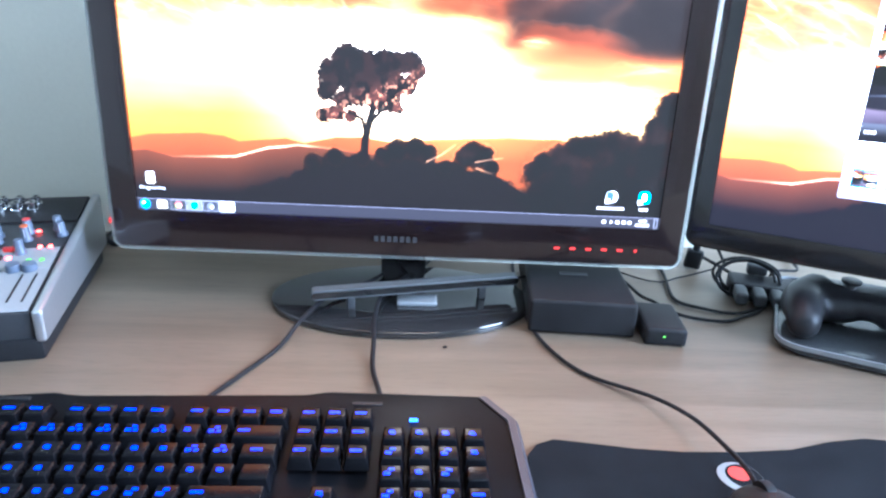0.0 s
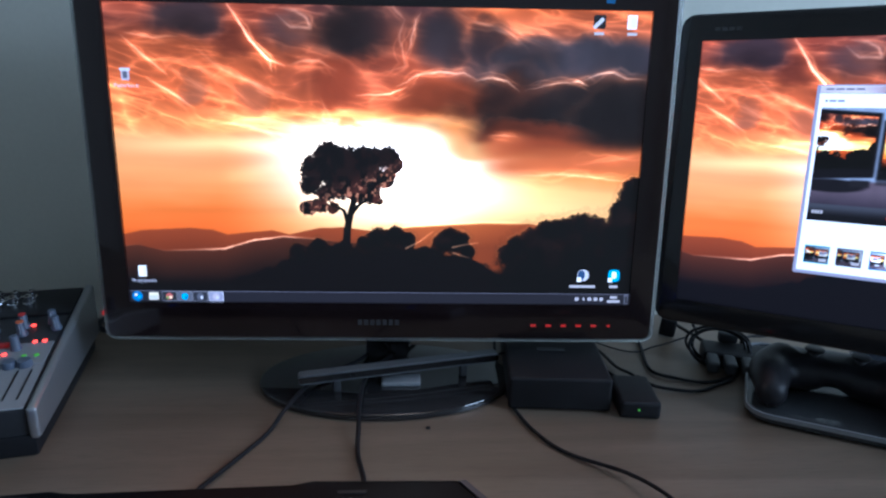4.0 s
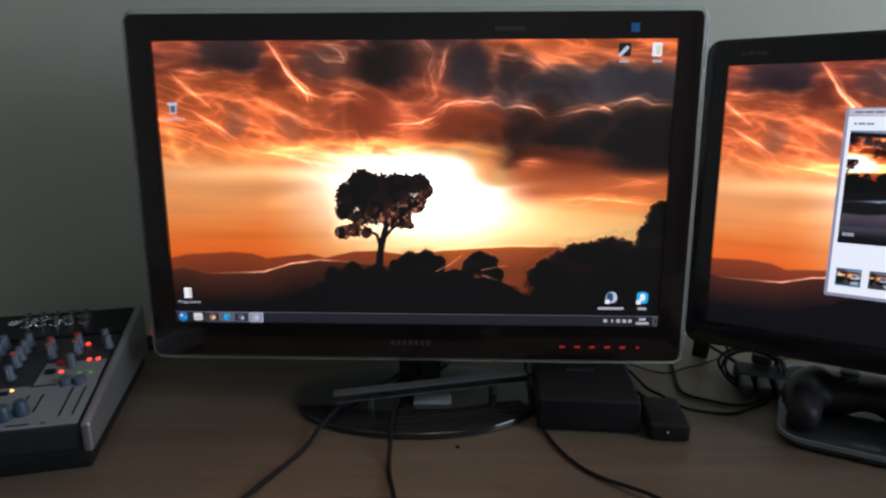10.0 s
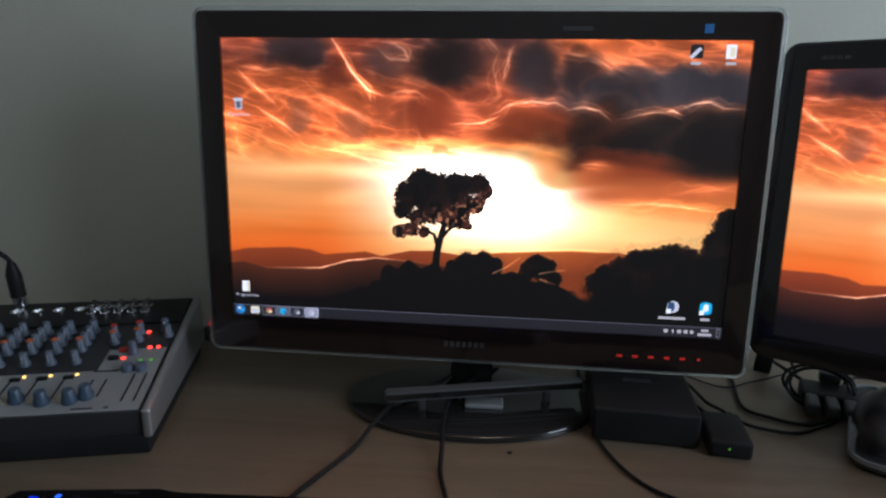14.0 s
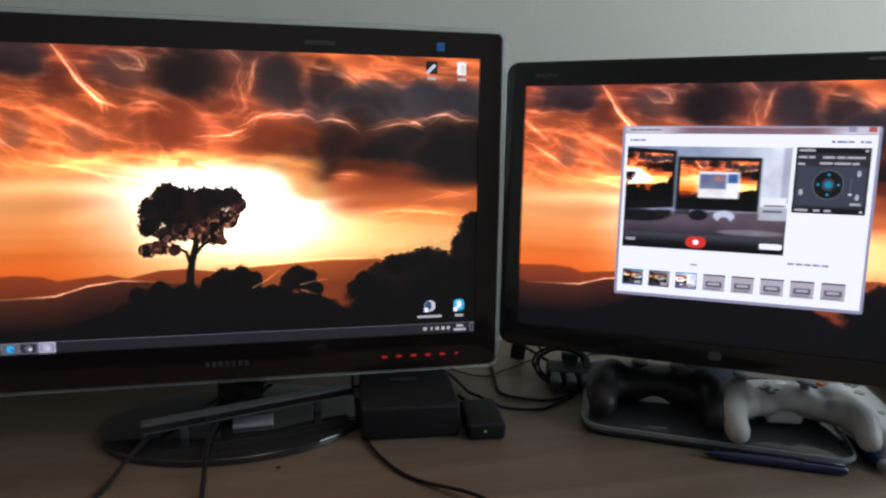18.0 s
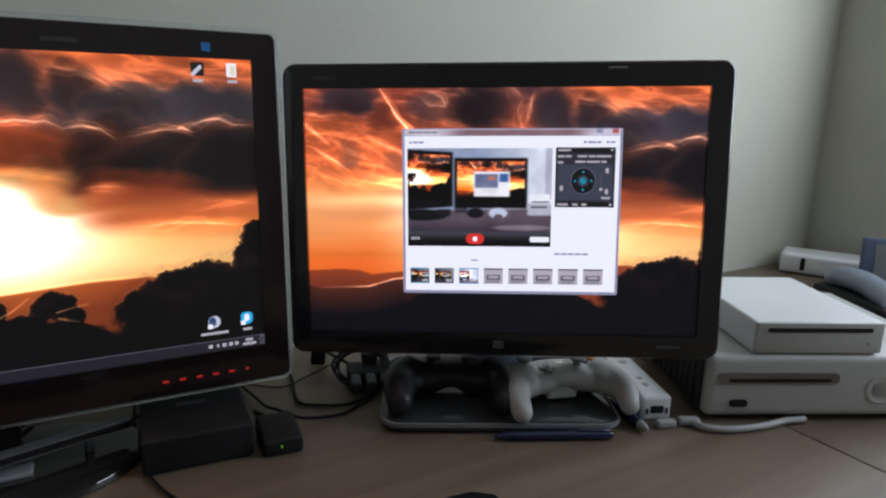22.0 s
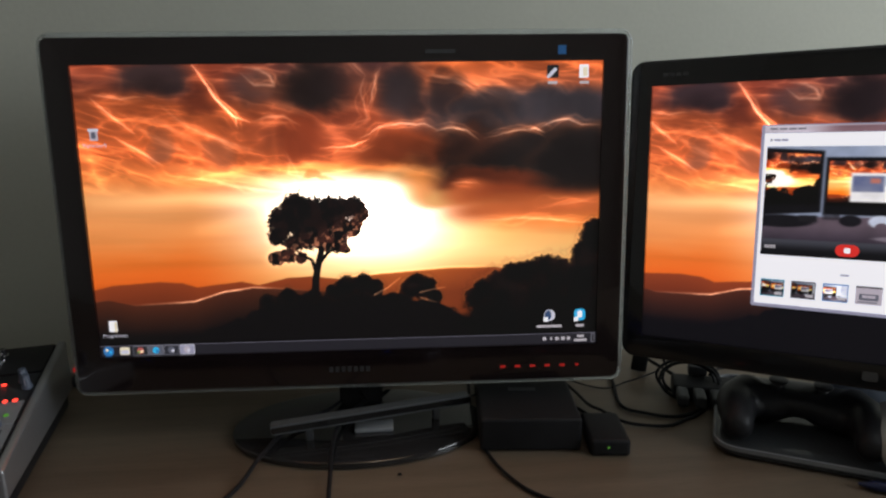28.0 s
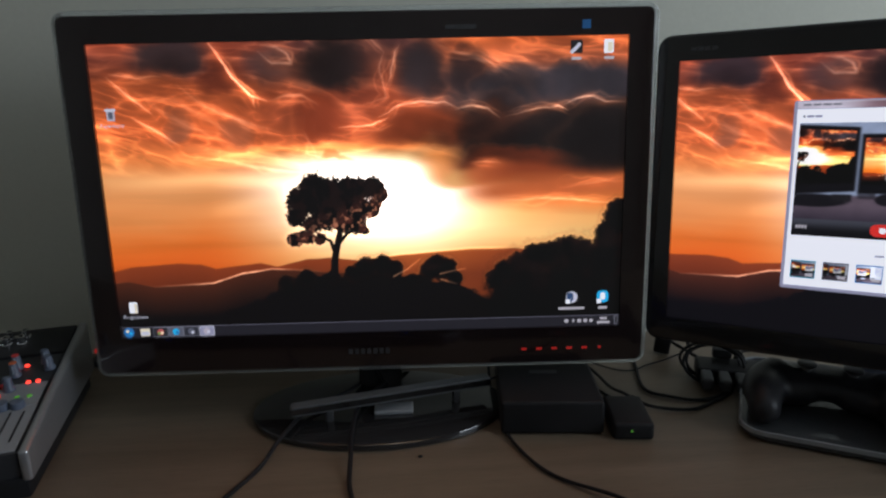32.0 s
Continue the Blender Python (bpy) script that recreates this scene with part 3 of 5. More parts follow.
    near = blend(np.broadcast_to(np.array((84, 42, 28)) / 255, c.shape), np.array((20, 16, 17)) / 255, depth)
    c = blend(c, near, soft(v, near_top - 0.003, near_top + 0.004))
    lit = np.exp(-((v - near_top) / 0.0032) ** 2) * (0.5 + layered(u, v, 40, 20, 105, 3)) * (0.5 + 0.5 * np.sin(u * 16 - 2.2)) * (u < 0.48)
    c = c + (lit * 0.75)[..., None] * np.array((1, 0.8, 0.66))
    # bushes and ground, dark against the light
    black = np.array((17, 15, 16)) / 255
    ragged = 0.022 * (layered(u, v, 70, 40, 111, 4) - 0.5)
    ground = ridge(u, BUSH) + ragged * 1.6
    c = blend(c, black, soft(v, ground - 0.004, ground + 0.010) * (u < 0.76))
    c = blend(c, black, soft(v, 0.90 - 0.035 * (u > 0.6), 0.95 - 0.05 * (u > 0.6)))
    dusk = layered(u, v, 46, 26, 151, 4)
    fluff = 0.24 * (layered(u, v, 210, 118, 121, 2) - 0.5) + 0.36 * (layered(u, v, 70, 40, 125, 2) - 0.5)
    for group, haze in ((CLUMPS_LOW, 0.04), (CLUMPS_RIGHT, 0.05)):
        d = merged(u, v, group, 1.08) + fluff
        near = 1 - soft(d, 1.0, 1.5)
        c = c * (1 - 0.30 * near)[..., None] + (np.exp(-((d - 1.15) / 0.09) ** 2) * 0.55 * c[..., 0] * (v < 0.83))[..., None] * np.array((0.55, 0.34, 0.20))
        inner = black * (0.6 + 0.5 * dusk)[..., None] + (np.clip(dusk - 0.45, 0, 1) * 0.12 * (1 - soft(v, 0.76, 0.90)))[..., None] * np.array((1.0, 0.50, 0.34)) + (np.exp(-((d - 0.88) / 0.12) ** 2) * haze * (v < 0.84))[..., None] * np.array((1.0, 0.42, 0.24))
        cover = (1 - soft(d, 0.86, 1.20))[..., None]
        c = c * (1 - cover) + inner * cover
    for pts in ([(0.548, 0.80), (0.575, 0.775), (0.60, 0.74)], [(0.640, 0.795), (0.665, 0.785), (0.69, 0.778)], [(0.642, 0.815), (0.672, 0.832)]):
        far, along = near_line(u, v, pts)
        c = c + (np.exp(-(far / 0.0016) ** 2) * 0.55 * (1 - 0.7 * along))[..., None] * np.array((1, 0.70, 0.5))
    # the lone tree
    crown = merged(u, v, CROWN, 1.06)
    halo = np.exp(-np.clip(crown - 1, 0, 9) * 2.6) * soft(0.72 - v, 0, 0.06)
    c = c + (halo * 0.30)[..., None] * np.array((1, 0.9, 0.7))
    leaf = crown + 0.44 * (layered(u, v, 230, 130, 131, 2) - 0.5) + 0.36 * (layered(u, v, 90, 50, 133, 2) - 0.5)
    thin = soft(v + 0.75 * (u - 0.44), 0.535, 0.62)
    gap = soft(layered(u, v, 170, 96, 141, 2), 0.58, 0.74) * thin
    brown = soft(layered(u, v, 90, 50, 145, 3), 0.42, 0.66) * (0.05 + 0.16 * thin)
    tone = black + brown[..., None] * np.array((1.0, 0.42, 0.30))
    tone = tone + (np.array((232, 150, 112)) / 255 - tone) * (gap * 0.75)[..., None]
    cover = (1 - soft(leaf, 0.88, 1.14))[..., None]
    c = c * (1 - cover) + tone * cover
    for pts, w0, w1 in (([(0.4305, 0.800), (0.4325, 0.74), (0.437, 0.70), (0.447, 0.63)], 0.0080, 0.006), ([(0.433, 0.705), (0.427, 0.668), (0.402, 0.645)], 0.004, 0.0025), ([(0.439, 0.685), (0.458, 0.645), (0.478, 0.625)], 0.004, 0.0025)):
        far, along = near_line(u, v, pts)
        c = blend(c, black, 1 - soft(far, (w0 + (w1 - w0) * along) * 0.8, (w0 + (w1 - w0) * along) * 1.15))
    return np.clip(c, 0.060, None)


GV, GU = np.meshgrid(np.linspace(0, 1, 484), np.linspace(0, 1, 860), indexing="ij")
WALLPAPER = sunset(GU, GV)


def wallpaper(u, v):
    """The sunset at any place, read between the points of the one computed picture."""
    x, y = np.clip(u, 0, 0.9999) * 859, np.clip(v, 0, 0.9999) * 483
    i, j = x.astype(int), y.astype(int)
    a, b = (x - i)[..., None], (y - j)[..., None]
    w = WALLPAPER
    return (w[j, i] * (1 - a) + w[j, i + 1] * a) * (1 - b) + (w[j + 1, i] * (1 - a) + w[j + 1, i + 1] * a) * b


def display_panel(name, w, h, nu, nv, paint, material, parent, at=(0, 0, 0)):
    """A flat lit panel in x and z, facing -y, whose colour layer holds the picture that paint gives."""
    gu, gv = np.meshgrid(np.linspace(0, 1, nu), np.linspace(0, 1, nv))
    rgb = paint(gu, gv)
    rgb = np.where(rgb < 0.04045, rgb / 12.92, ((rgb + 0.055) / 1.055) ** 2.4)
    co = np.stack([(gu - 0.5) * w, np.zeros_like(gu), (0.5 - gv) * h], -1).reshape(-1, 3)
    idx = np.arange(nu * nv).reshape(nv, nu)
    quads = np.stack([idx[1:, :-1], idx[1:, 1:], idx[:-1, 1:], idx[:-1, :-1]], -1).reshape(-1, 4)
    me = bpy.data.meshes.new(name)
    me.vertices.add(len(co))
    me.vertices.foreach_set("co", co.astype(np.float32).ravel())
    me.loops.add(quads.size)
    me.loops.foreach_set("vertex_index", quads.ravel().astype(np.int32))
    me.polygons.add(len(quads))
    me.polygons.foreach_set("loop_start", np.arange(0, quads.size, 4, dtype=np.int32))
    me.update(calc_edges=True)
    layer = me.attributes.new("display", "FLOAT_COLOR", "POINT")
    layer.data.foreach_set("color", np.concatenate([rgb.reshape(-1, 3), np.ones((len(co), 1))], 1).astype(np.float32).ravel())
    me.materials.append(material)
    return part(name, me, material, parent, "", pose(*at))


def live_view(a, b):
    """The small live picture of the desk that the program shows, in display values."""
    grain = layered(a, b, 12, 8, 201, 3)
    inside = lambda x0, x1, y0, y1, e=0.012: soft(a, x0 - e, x0 + e) * (1 - soft(a, x1 - e, x1 + e)) * soft(b, y0 - e, y0 + e) * (1 - soft(b, y1 - e, y1 + e))
    oval = lambda x, y, rx, ry: 1 - soft(np.hypot((a - x) / rx, (b - y) / ry), 0.75, 1.1)
    tone = lambda r, g, k: np.array((r, g, k)) / 255
    c = blend(np.broadcast_to(tone(142, 156, 184), a.shape + (3,)), tone(216, 224, 240), soft(a, 0.45, 0.95))
    c = blend(c, tone(172, 178, 196), inside(0.955, 1.2, -1, 0.6))
    table = 0.70 + 0.04 * (1 - a)
    c = blend(c, tone(92, 80, 92), soft(b, table, table + 0.03))
    c = blend(c, tone(52, 46, 58), soft(b, 0.80, 1.05) * (1 - 0.6 * soft(a, 0.5, 1)))
    c = blend(c, tone(168, 160, 176), oval(0.80, 0.95, 0.22, 0.035) * 0.5)
    c = blend(c, tone(22, 21, 26), oval(0.10, 0.80, 0.20, 0.075))
    c = blend(c, tone(30, 29, 34), inside(0.20, 0.30, 0.73, 0.80))
    c = blend(c, tone(40, 38, 46), inside(0.33, 0.42, 0.71, 0.77) * (0.4 + grain))
    # the wide monitor, cut by the edge, and the second one with the same window
    c = blend(c, tone(18, 17, 21), inside(-1, 0.315, 0.015 + 0.10 * a, 0.74 - 0.14 * a))
    glass = np.clip(wallpaper(0.42 + 0.58 * np.clip(a / 0.295, 0, 1), np.clip((b - 0.06) / 0.52, 0, 1)) * 1.35 - 0.08, 0.05, 1.1)
    c = c + (glass - c) * inside(-1, 0.296, 0.06 + 0.09 * a, 0.64 - 0.10 * a, 0.006)[..., None]
    c = blend(c, tone(16, 16, 20), inside(0.328, 0.832, 0.115, 0.715))
    glass = np.clip(wallpaper(0.05 + 0.9 * np.clip((a - 0.346) / 0.468, 0, 1), np.clip((b - 0.155) / 0.47, 0, 1)) * 1.35 - 0.06, 0.05, 1.1)
    c = c + (glass - c) * inside(0.346, 0.814, 0.155, 0.625, 0.006)[..., None]
    c = blend(c, tone(244, 246, 252), inside(0.462, 0.712, 0.275, 0.575))
    c = blend(c, tone(86, 96, 136), inside(0.470, 0.630, 0.305, 0.47) * (0.6 + 0.6 * grain))
    c = blend(c, tone(60, 96, 160), inside(0.640, 0.700, 0.30, 0.40))
    c = blend(c, tone(225, 120, 90), inside(0.560, 0.610, 0.33, 0.38) * 0.7)
    c = blend(c, tone(24, 23, 29), oval(0.475, 0.775, 0.062, 0.065))
    c = blend(c, tone(186, 196, 218), oval(0.632, 0.775, 0.070, 0.070) * soft(np.hypot((a - 0.635) / 0.038, (b - 0.83) / 0.05), 0.7, 1.05))
    c = blend(c, tone(236, 241, 250), inside(0.845, 0.990, 0.545, 0.655))
    c = blend(c, tone(176, 182, 196), inside(0.835, 1.2, 0.655, 0.80))
    c = blend(c, tone(70, 68, 78), inside(0.865, 0.985, 0.630, 0.645, 0.006) + inside(0.86, 0.97, 0.69, 0.71, 0.006))
    return np.clip(c * (0.90 + 0.20 * grain[..., None]), 0.03, 1.2)


def title_bar(a, b):
    """The glassy bar along the top of the program window."""
    c = blend(np.broadcast_to(np.array((196, 190, 206)) / 255, a.shape + (3,)), np.array((128, 100, 110)) / 255, soft(a, 0.14, 0.30) * (1 - soft(a, 0.76, 0.90)))
    c = c * (0.86 + 0.28 * layered(a, b, 9, 1, 221, 3))[..., None]
    return blend(c, np.array((226, 222, 234)) / 255, soft(0.22 - b, 0, 0.2) * 0.6)


def control_bar(a, b):
    """The dark bar under the live picture, lighter along its upper edge."""
    c = blend(np.broadcast_to(np.array((64, 66, 76)) / 255, a.shape + (3,)), np.array((18, 18, 22)) / 255, soft(b, 0.05, 0.75))
    return c

# ---- room ----
DESK = 0.75


def wall_box(name, lo, hi, material, label, category="wall"):
    size = [b - a for a, b in zip(lo, hi)]
    mid = [(a + b) / 2 for a, b in zip(lo, hi)]
    return whole(name, box(*size), material, pose(*mid), label, category, kind="structure", smooth=0)


BACK, SIDE = 0.20, 1.63
wall_box("wall_north", (-2.0, BACK, 0), (SIDE + 0.3, BACK + 0.15, 2.5), WALL, "pale grey-green painted wall behind the desk")
# out of view: added to shut out the sky and bounce window light
wall_box("wall_west", (-2.15, -3.2, 0), (-2.0, BACK + 0.15, 2.5), ROOM, "unseen pale side wall, added to close the room and bounce light")
wall_box("wall_south", (-2.0, -3.35, 0), (SIDE + 0.3, -3.2, 2.5), ROOM, "unseen pale back wall, added to close the room and bounce light")
wall_box("floor", (-2.0, -3.2, -0.1), (SIDE, BACK, 0.0), CARPET, "unseen grey carpet floor, added to close the room and bounce light", "floor")
wall_box("ceiling", (-2.0, -3.2, 2.5), (SIDE + 0.3, BACK, 2.6), CEILING, "unseen white ceiling, added to close the room and bounce light", "ceiling")
# the side wall, with the window's opening in it
WY0, WY1, WZ0, WZ1 = -1.33, -0.13, 1.05, 2.05
side = joined(box(0.3, WY0 + 3.2, 2.5, at=(0.15, (WY0 - 3.2) / 2, 1.25)), box(0.3, BACK - WY1, 2.5, at=(0.15, (BACK + WY1) / 2, 1.25)),
              box(0.3, WY1 - WY0, WZ0, at=(0.15, (WY0 + WY1) / 2, WZ0 / 2)), box(0.3, WY1 - WY0, 2.5 - WZ1, at=(0.15, (WY0 + WY1) / 2, (WZ1 + 2.5) / 2)))
whole("wall_east", side, WALL, pose(SIDE, 0, 0), "pale grey-green painted wall with a window opening", "wall", kind="structure", smooth=0)

# desk: two boards that meet in a seam
desk = thing("desk", pose(0, 0, DESK), "long beech laminate desk against the wall", "desk")
part("desktop", box(2.28, 0.95, 0.028, 0.002, 2, (-0.35, -0.275, -0.014)), BEECH, desk)
part("desktop_extension", box(0.836, 0.95, 0.028, 0.002, 2, (1.21, -0.275, -0.014)), BEECH, desk)
for lx in (-1.4, 0.6, 1.5):
    for ly in (-0.68, 0.12):
        part("leg", box(0.05, 0.05, 0.72, 0.004, 2, (lx, ly, -0.388)), GREY, desk)

# ---- first monitor ----
MON_A = pose(-0.0007, 0.0095, 0.9970, -2.80, 0.09, -1.73)
mon = thing("monitor", MON_A, "large glossy black widescreen monitor with clear rim, showing a sunset wallpaper", "monitor", "monitors on the desk")
SW, SH = 0.5329, 0.3005
part("bezel", ring_frame(0.584, 0.366, 0.008, SW, SH, 0.0008, -0.004, 0.022, shift=(0, -0.0085), inner_shift=(0, -0.0023), bevel=0.0015), GLOSS_RED, mon, "piano black bezel with a red tint")
part("rim", ring_frame(0.594, 0.376, 0.013, 0.584, 0.366, 0.008, -0.001, 0.014, shift=(0, -0.0085), inner_shift=(0, -0.0085), bevel=0.002), RIM, mon, "clear acrylic rim")
part("back_shell", slab(0.56, 0.35, 0.03, 0.022, 0.06, 0.012, shift=(0, -0.008)), MATT, mon)
SCREEN_A = picture("wide_display", 0.98)
screen = display_panel("screen", SW, SH, 860, 484, lambda u, v: wallpaper(u, v), SCREEN_A, mon, (0, 0, -0.0023))
for i in range(6):
    part("touch_mark", plate(0.0058 if i < 5 else 0.003, 0.0026, -0.0046, (0.1635 + 0.0164 * i, -0.176)), LED_DIM, mon, "small glowing red touch mark")
for i in range(7):
    part("brand_mark", plate(0.0045, 0.006, -0.0046, (-0.0235 + 0.0066 * i, -0.1735), 0.0008), MARK, mon)
part("sticker", plate(0.0085, 0.0085, -0.0046, (0.2235, 0.1585)), STICKER, mon, "small blue square sticker")
part("top_mark", plate(0.030, 0.0040, -0.0046, (0.1000, 0.1580)), MARK, mon)
part("power_light", box(0.002, 0.003, 0.005, 0.0008, 2, (-0.2965, -0.001, -0.166)), LED_DIM, mon)

# stand of the first monitor
stand_base = turned([(0.0, 0.0), (0.985, 0.0), (1.0, 0.15), (1.0, 0.75), (0.992, 0.93), (0.975, 1.0), (0.5, 1.0), (0, 1.0)], 64)
for v in stand_base.verts:
    v.co = Vector((v.co.x * 0.139, v.co.y * 0.0855, v.co.z * 0.0075))
SI = MON_A.inverted()
part("stand_base", stand_base, BASE_GLOSS, mon, "glossy black oval foot", SI @ pose(0.003, 0.004, DESK))
part("neck", slab(0.050, 0.12, 0.010, 0.0, 0.028, 0.004), GLOSS, mon, "", SI @ pose(0.003, 0.045, DESK + 0.066))
# flat stand clip of the sensor bar, resting on the oval foot
part("bar_clip", box(0.042, 0.022, 0.005, 0.002, 3), GREY, mon, "grey stand clip under the sensor bar", SI @ pose(0.019, -0.012, DESK + 0.0095))


def screen_plate(parent, name, u, v, w, h, material, lift=1, r=0.0, size=(SW, SH), label=""):
    """A flat lit piece of a display, its middle at (u, v) of the picture, sized in parts of its width and height."""
    sw, sh = size
    return part(name, plate(w * sw, h * sh, -0.0003 * lift, ((u - 0.5) * sw, (0.5 - v) * sh), r), material, parent, label, smooth=0)


def lit(name, r, g, b, s=1.0):
    lin = [c / 255 / 12.92 if c < 10.3 else ((c / 255 + 0.055) / 1.055) ** 2.4 for c in (r, g, b)]
    return glow(name, lin, s)


D_WHITE, D_PALE, D_CREAM = lit("display_white", 238, 242, 252, 1.15), lit("display_pale", 205, 208, 226), lit("display_cream", 235, 228, 205)
D_GREY, D_DARK, D_BLACK, D_BAR = lit("display_grey", 120, 122, 135), lit("display_dark", 40, 42, 48), lit("display_black", 22, 22, 26), lit("display_taskbar", 33, 32, 40)
D_EDGE, D_BLUE, D_SKY, D_RED = lit("display_edge", 96, 96, 112), lit("display_blue", 40, 120, 190), lit("display_sky", 30, 180, 240), lit("display_red", 225, 50, 45)
D_GREEN, D_LABEL, D_STEEL, D_GLASS = lit("display_green", 120, 170, 90), lit("display_label", 186, 184, 194), lit("display_steel", 92, 96, 112), lit("display_glass", 150, 152, 180)
D_NAVY, D_PANEL, D_SUN, D_SHADE, D_TEAL = lit("display_navy", 44, 76, 120), lit("display_panel", 62, 68, 84), lit("display_sun", 255, 225, 190), lit("display_shade", 44, 46, 56), lit("display_teal", 12, 138, 168)
D_CLOSE, D_LILAC = lit("display_close", 186, 92, 92), lit("display_lilac", 186, 180, 196)


def words(parent, name, text, u, v, height, material, lift=2, size=(SW, SH)):
    """A line of lit lettering on a display, turned into a mesh."""
    curve = bpy.data.curves.new(name, "FONT")
    curve.body, curve.size, curve.align_x = text, height * 1.35, "CENTER"
    tmp = bpy.data.objects.new(name, curve)
    scene.collection.objects.link(tmp)
    me = bpy.data.meshes.new_from_object(tmp.evaluated_get(bpy.context.evaluated_depsgraph_get()))
    bpy.data.objects.remove(tmp)
    me.materials.clear()
    me.materials.append(material)
    return part(name, me, material, parent, "", pose((u - 0.5) * size[0], -0.0003 * lift, (0.5 - v) * size[1], 90, 0, 0))


# desktop: taskbar, icons
screen_plate(screen, "taskbar", 0.5, 0.9815, 1.0, 0.037, D_BAR)
screen_plate(screen, "taskbar_edge", 0.5, 0.9625, 1.0, 0.0022, D_EDGE, 2)
screen_plate(screen, "start_button", 0.0145, 0.981, 0.0205, 0.036, D_BLUE, 3, 0.0052)
screen_plate(screen, "start_button_mark", 0.0120, 0.976, 0.006, 0.010, D_CREAM, 4, 0.0012)
screen_plate(screen, "start_button_mark", 0.0180, 0.984, 0.006, 0.010, D_SKY, 4, 0.0012)
screen_plate(screen, "folder_button", 0.0465, 0.981, 0.019, 0.028, D_CREAM, 3, 0.0015)
screen_plate(screen, "folder_button_flap", 0.0465, 0.985, 0.017, 0.014, D_PALE, 4, 0.0015)
for i, u in enumerate((0.0775, 0.1080, 0.1385, 0.1695)):
    screen_plate(screen, "taskbar_button", u, 0.981, 0.0295, 0.035, D_GREY if i < 3 else D_PALE, 3, 0.001)
    screen_plate(screen, "taskbar_button_face", u, 0.981, 0.0275, 0.031, (D_DARK, D_STEEL, D_SHADE, D_GLASS)[i], 4, 0.001)
    screen_plate(screen, "taskbar_icon", u, 0.981, 0.0135, 0.024, (D_CLOSE, D_SKY, D_STEEL, D_LILAC)[i], 5, 0.0034)
    screen_plate(screen, "taskbar_icon_mark", u + 0.003, 0.984, 0.006, 0.011, (D_SUN, D_BLUE, D_PALE, D_PALE)[i], 6, 0.0014)
screen_plate(screen, "taskbar_icon_mark", 0.0745, 0.985, 0.005, 0.010, D_GREEN, 6, 0.0012)
for u, w in ((0.894, 0.008), (0.908, 0.004), (0.920, 0.008), (0.9325, 0.008), (0.944, 0.007)):
    screen_plate(screen, "tray_icon", u, 0.981, w, 0.013, D_LABEL, 3, 0.0012)
screen_plate(screen, "clock_mark", 0.969, 0.974, 0.014, 0.009, D_LABEL, 3)
screen_plate(screen, "date_mark", 0.969, 0.989, 0.026, 0.009, D_LABEL, 3)
screen_plate(screen, "show_desktop_button", 0.9945, 0.981, 0.007, 0.032, D_GREY, 3)
screen_plate(screen, "show_desktop_inset", 0.9945, 0.981, 0.004, 0.027, D_BLACK, 4)
screen_plate(screen, "bin_icon_rim", 0.0300, 0.209, 0.0200, 0.010, D_PALE, 3, 0.0014)
screen_plate(screen, "bin_icon", 0.0300, 0.225, 0.0150, 0.038, D_LILAC, 2, 0.0015)
screen_plate(screen, "bin_icon_glass", 0.0300, 0.226, 0.008, 0.022, D_STEEL, 3, 0.001)
words(screen, "icon_caption", "Papierkorb", 0.0305, 0.2655, 0.0040, D_PALE)
screen_plate(screen, "folder_icon", 0.0285, 0.890, 0.016, 0.040, D_WHITE, 2, 0.001)
screen_plate(screen, "folder_icon_flap", 0.0335, 0.893, 0.005, 0.036, D_CREAM, 3, 0.001)
words(screen, "icon_caption", "Programme", 0.0310, 0.9300, 0.0040, D_PALE)
screen_plate(screen, "game_icon", 0.9035, 0.034, 0.023, 0.043, D_BLACK, 2, 0.002)
part("game_icon_mark", moved(slab(0.013, 0.0035, 0.0015, -0.001, -0.0007), pose(0.2140, 0, 0.1385, 0, -45, 0)), D_PALE, screen)
part("game_icon_knob", moved(turned([(0.0, -0.0013), (0.0031, -0.0013), (0.0031, -0.0010), (0.0, -0.0010)], 16), pose(0.2175, 0, 0.1425, 90, 0, 0) @ pose(0, 0, 0.0, 0, 0, 0)), D_PALE, screen)
screen_plate(screen, "caption_mark", 0.9035, 0.071, 0.018, 0.009, D_LABEL, 2)
screen_plate(screen, "folder_icon", 0.9640, 0.034, 0.018, 0.044, D_WHITE, 2, 0.001)
screen_plate(screen, "folder_icon_flap", 0.9660, 0.036, 0.009, 0.030, D_CREAM, 3, 0.001)
screen_plate(screen, "caption_mark", 0.9650, 0.071, 0.018, 0.009, D_LABEL, 2)
screen_plate(screen, "chat_icon", 0.9040, 0.893, 0.023, 0.042, D_PALE, 2, 0.0055)
screen_plate(screen, "chat_icon_disc", 0.9005, 0.892, 0.013, 0.034, D_NAVY, 3, 0.0033)
screen_plate(screen, "chat_icon_arrow", 0.8960, 0.908, 0.009, 0.016, D_WHITE, 4)
screen_plate(screen, "caption_mark", 0.9035, 0.934, 0.052, 0.009, D_LABEL, 2)
screen_plate(screen, "call_icon", 0.9665, 0.893, 0.023, 0.044, D_SKY, 2, 0.004)
screen_plate(screen, "call_icon_mark", 0.9665, 0.891, 0.010, 0.026, D_WHITE, 3, 0.002)
screen_plate(screen, "call_icon_arrow", 0.9590, 0.909, 0.009, 0.016, D_WHITE, 4)
screen_plate(screen, "caption_mark", 0.9670, 0.934, 0.017, 0.009, D_LABEL, 2)

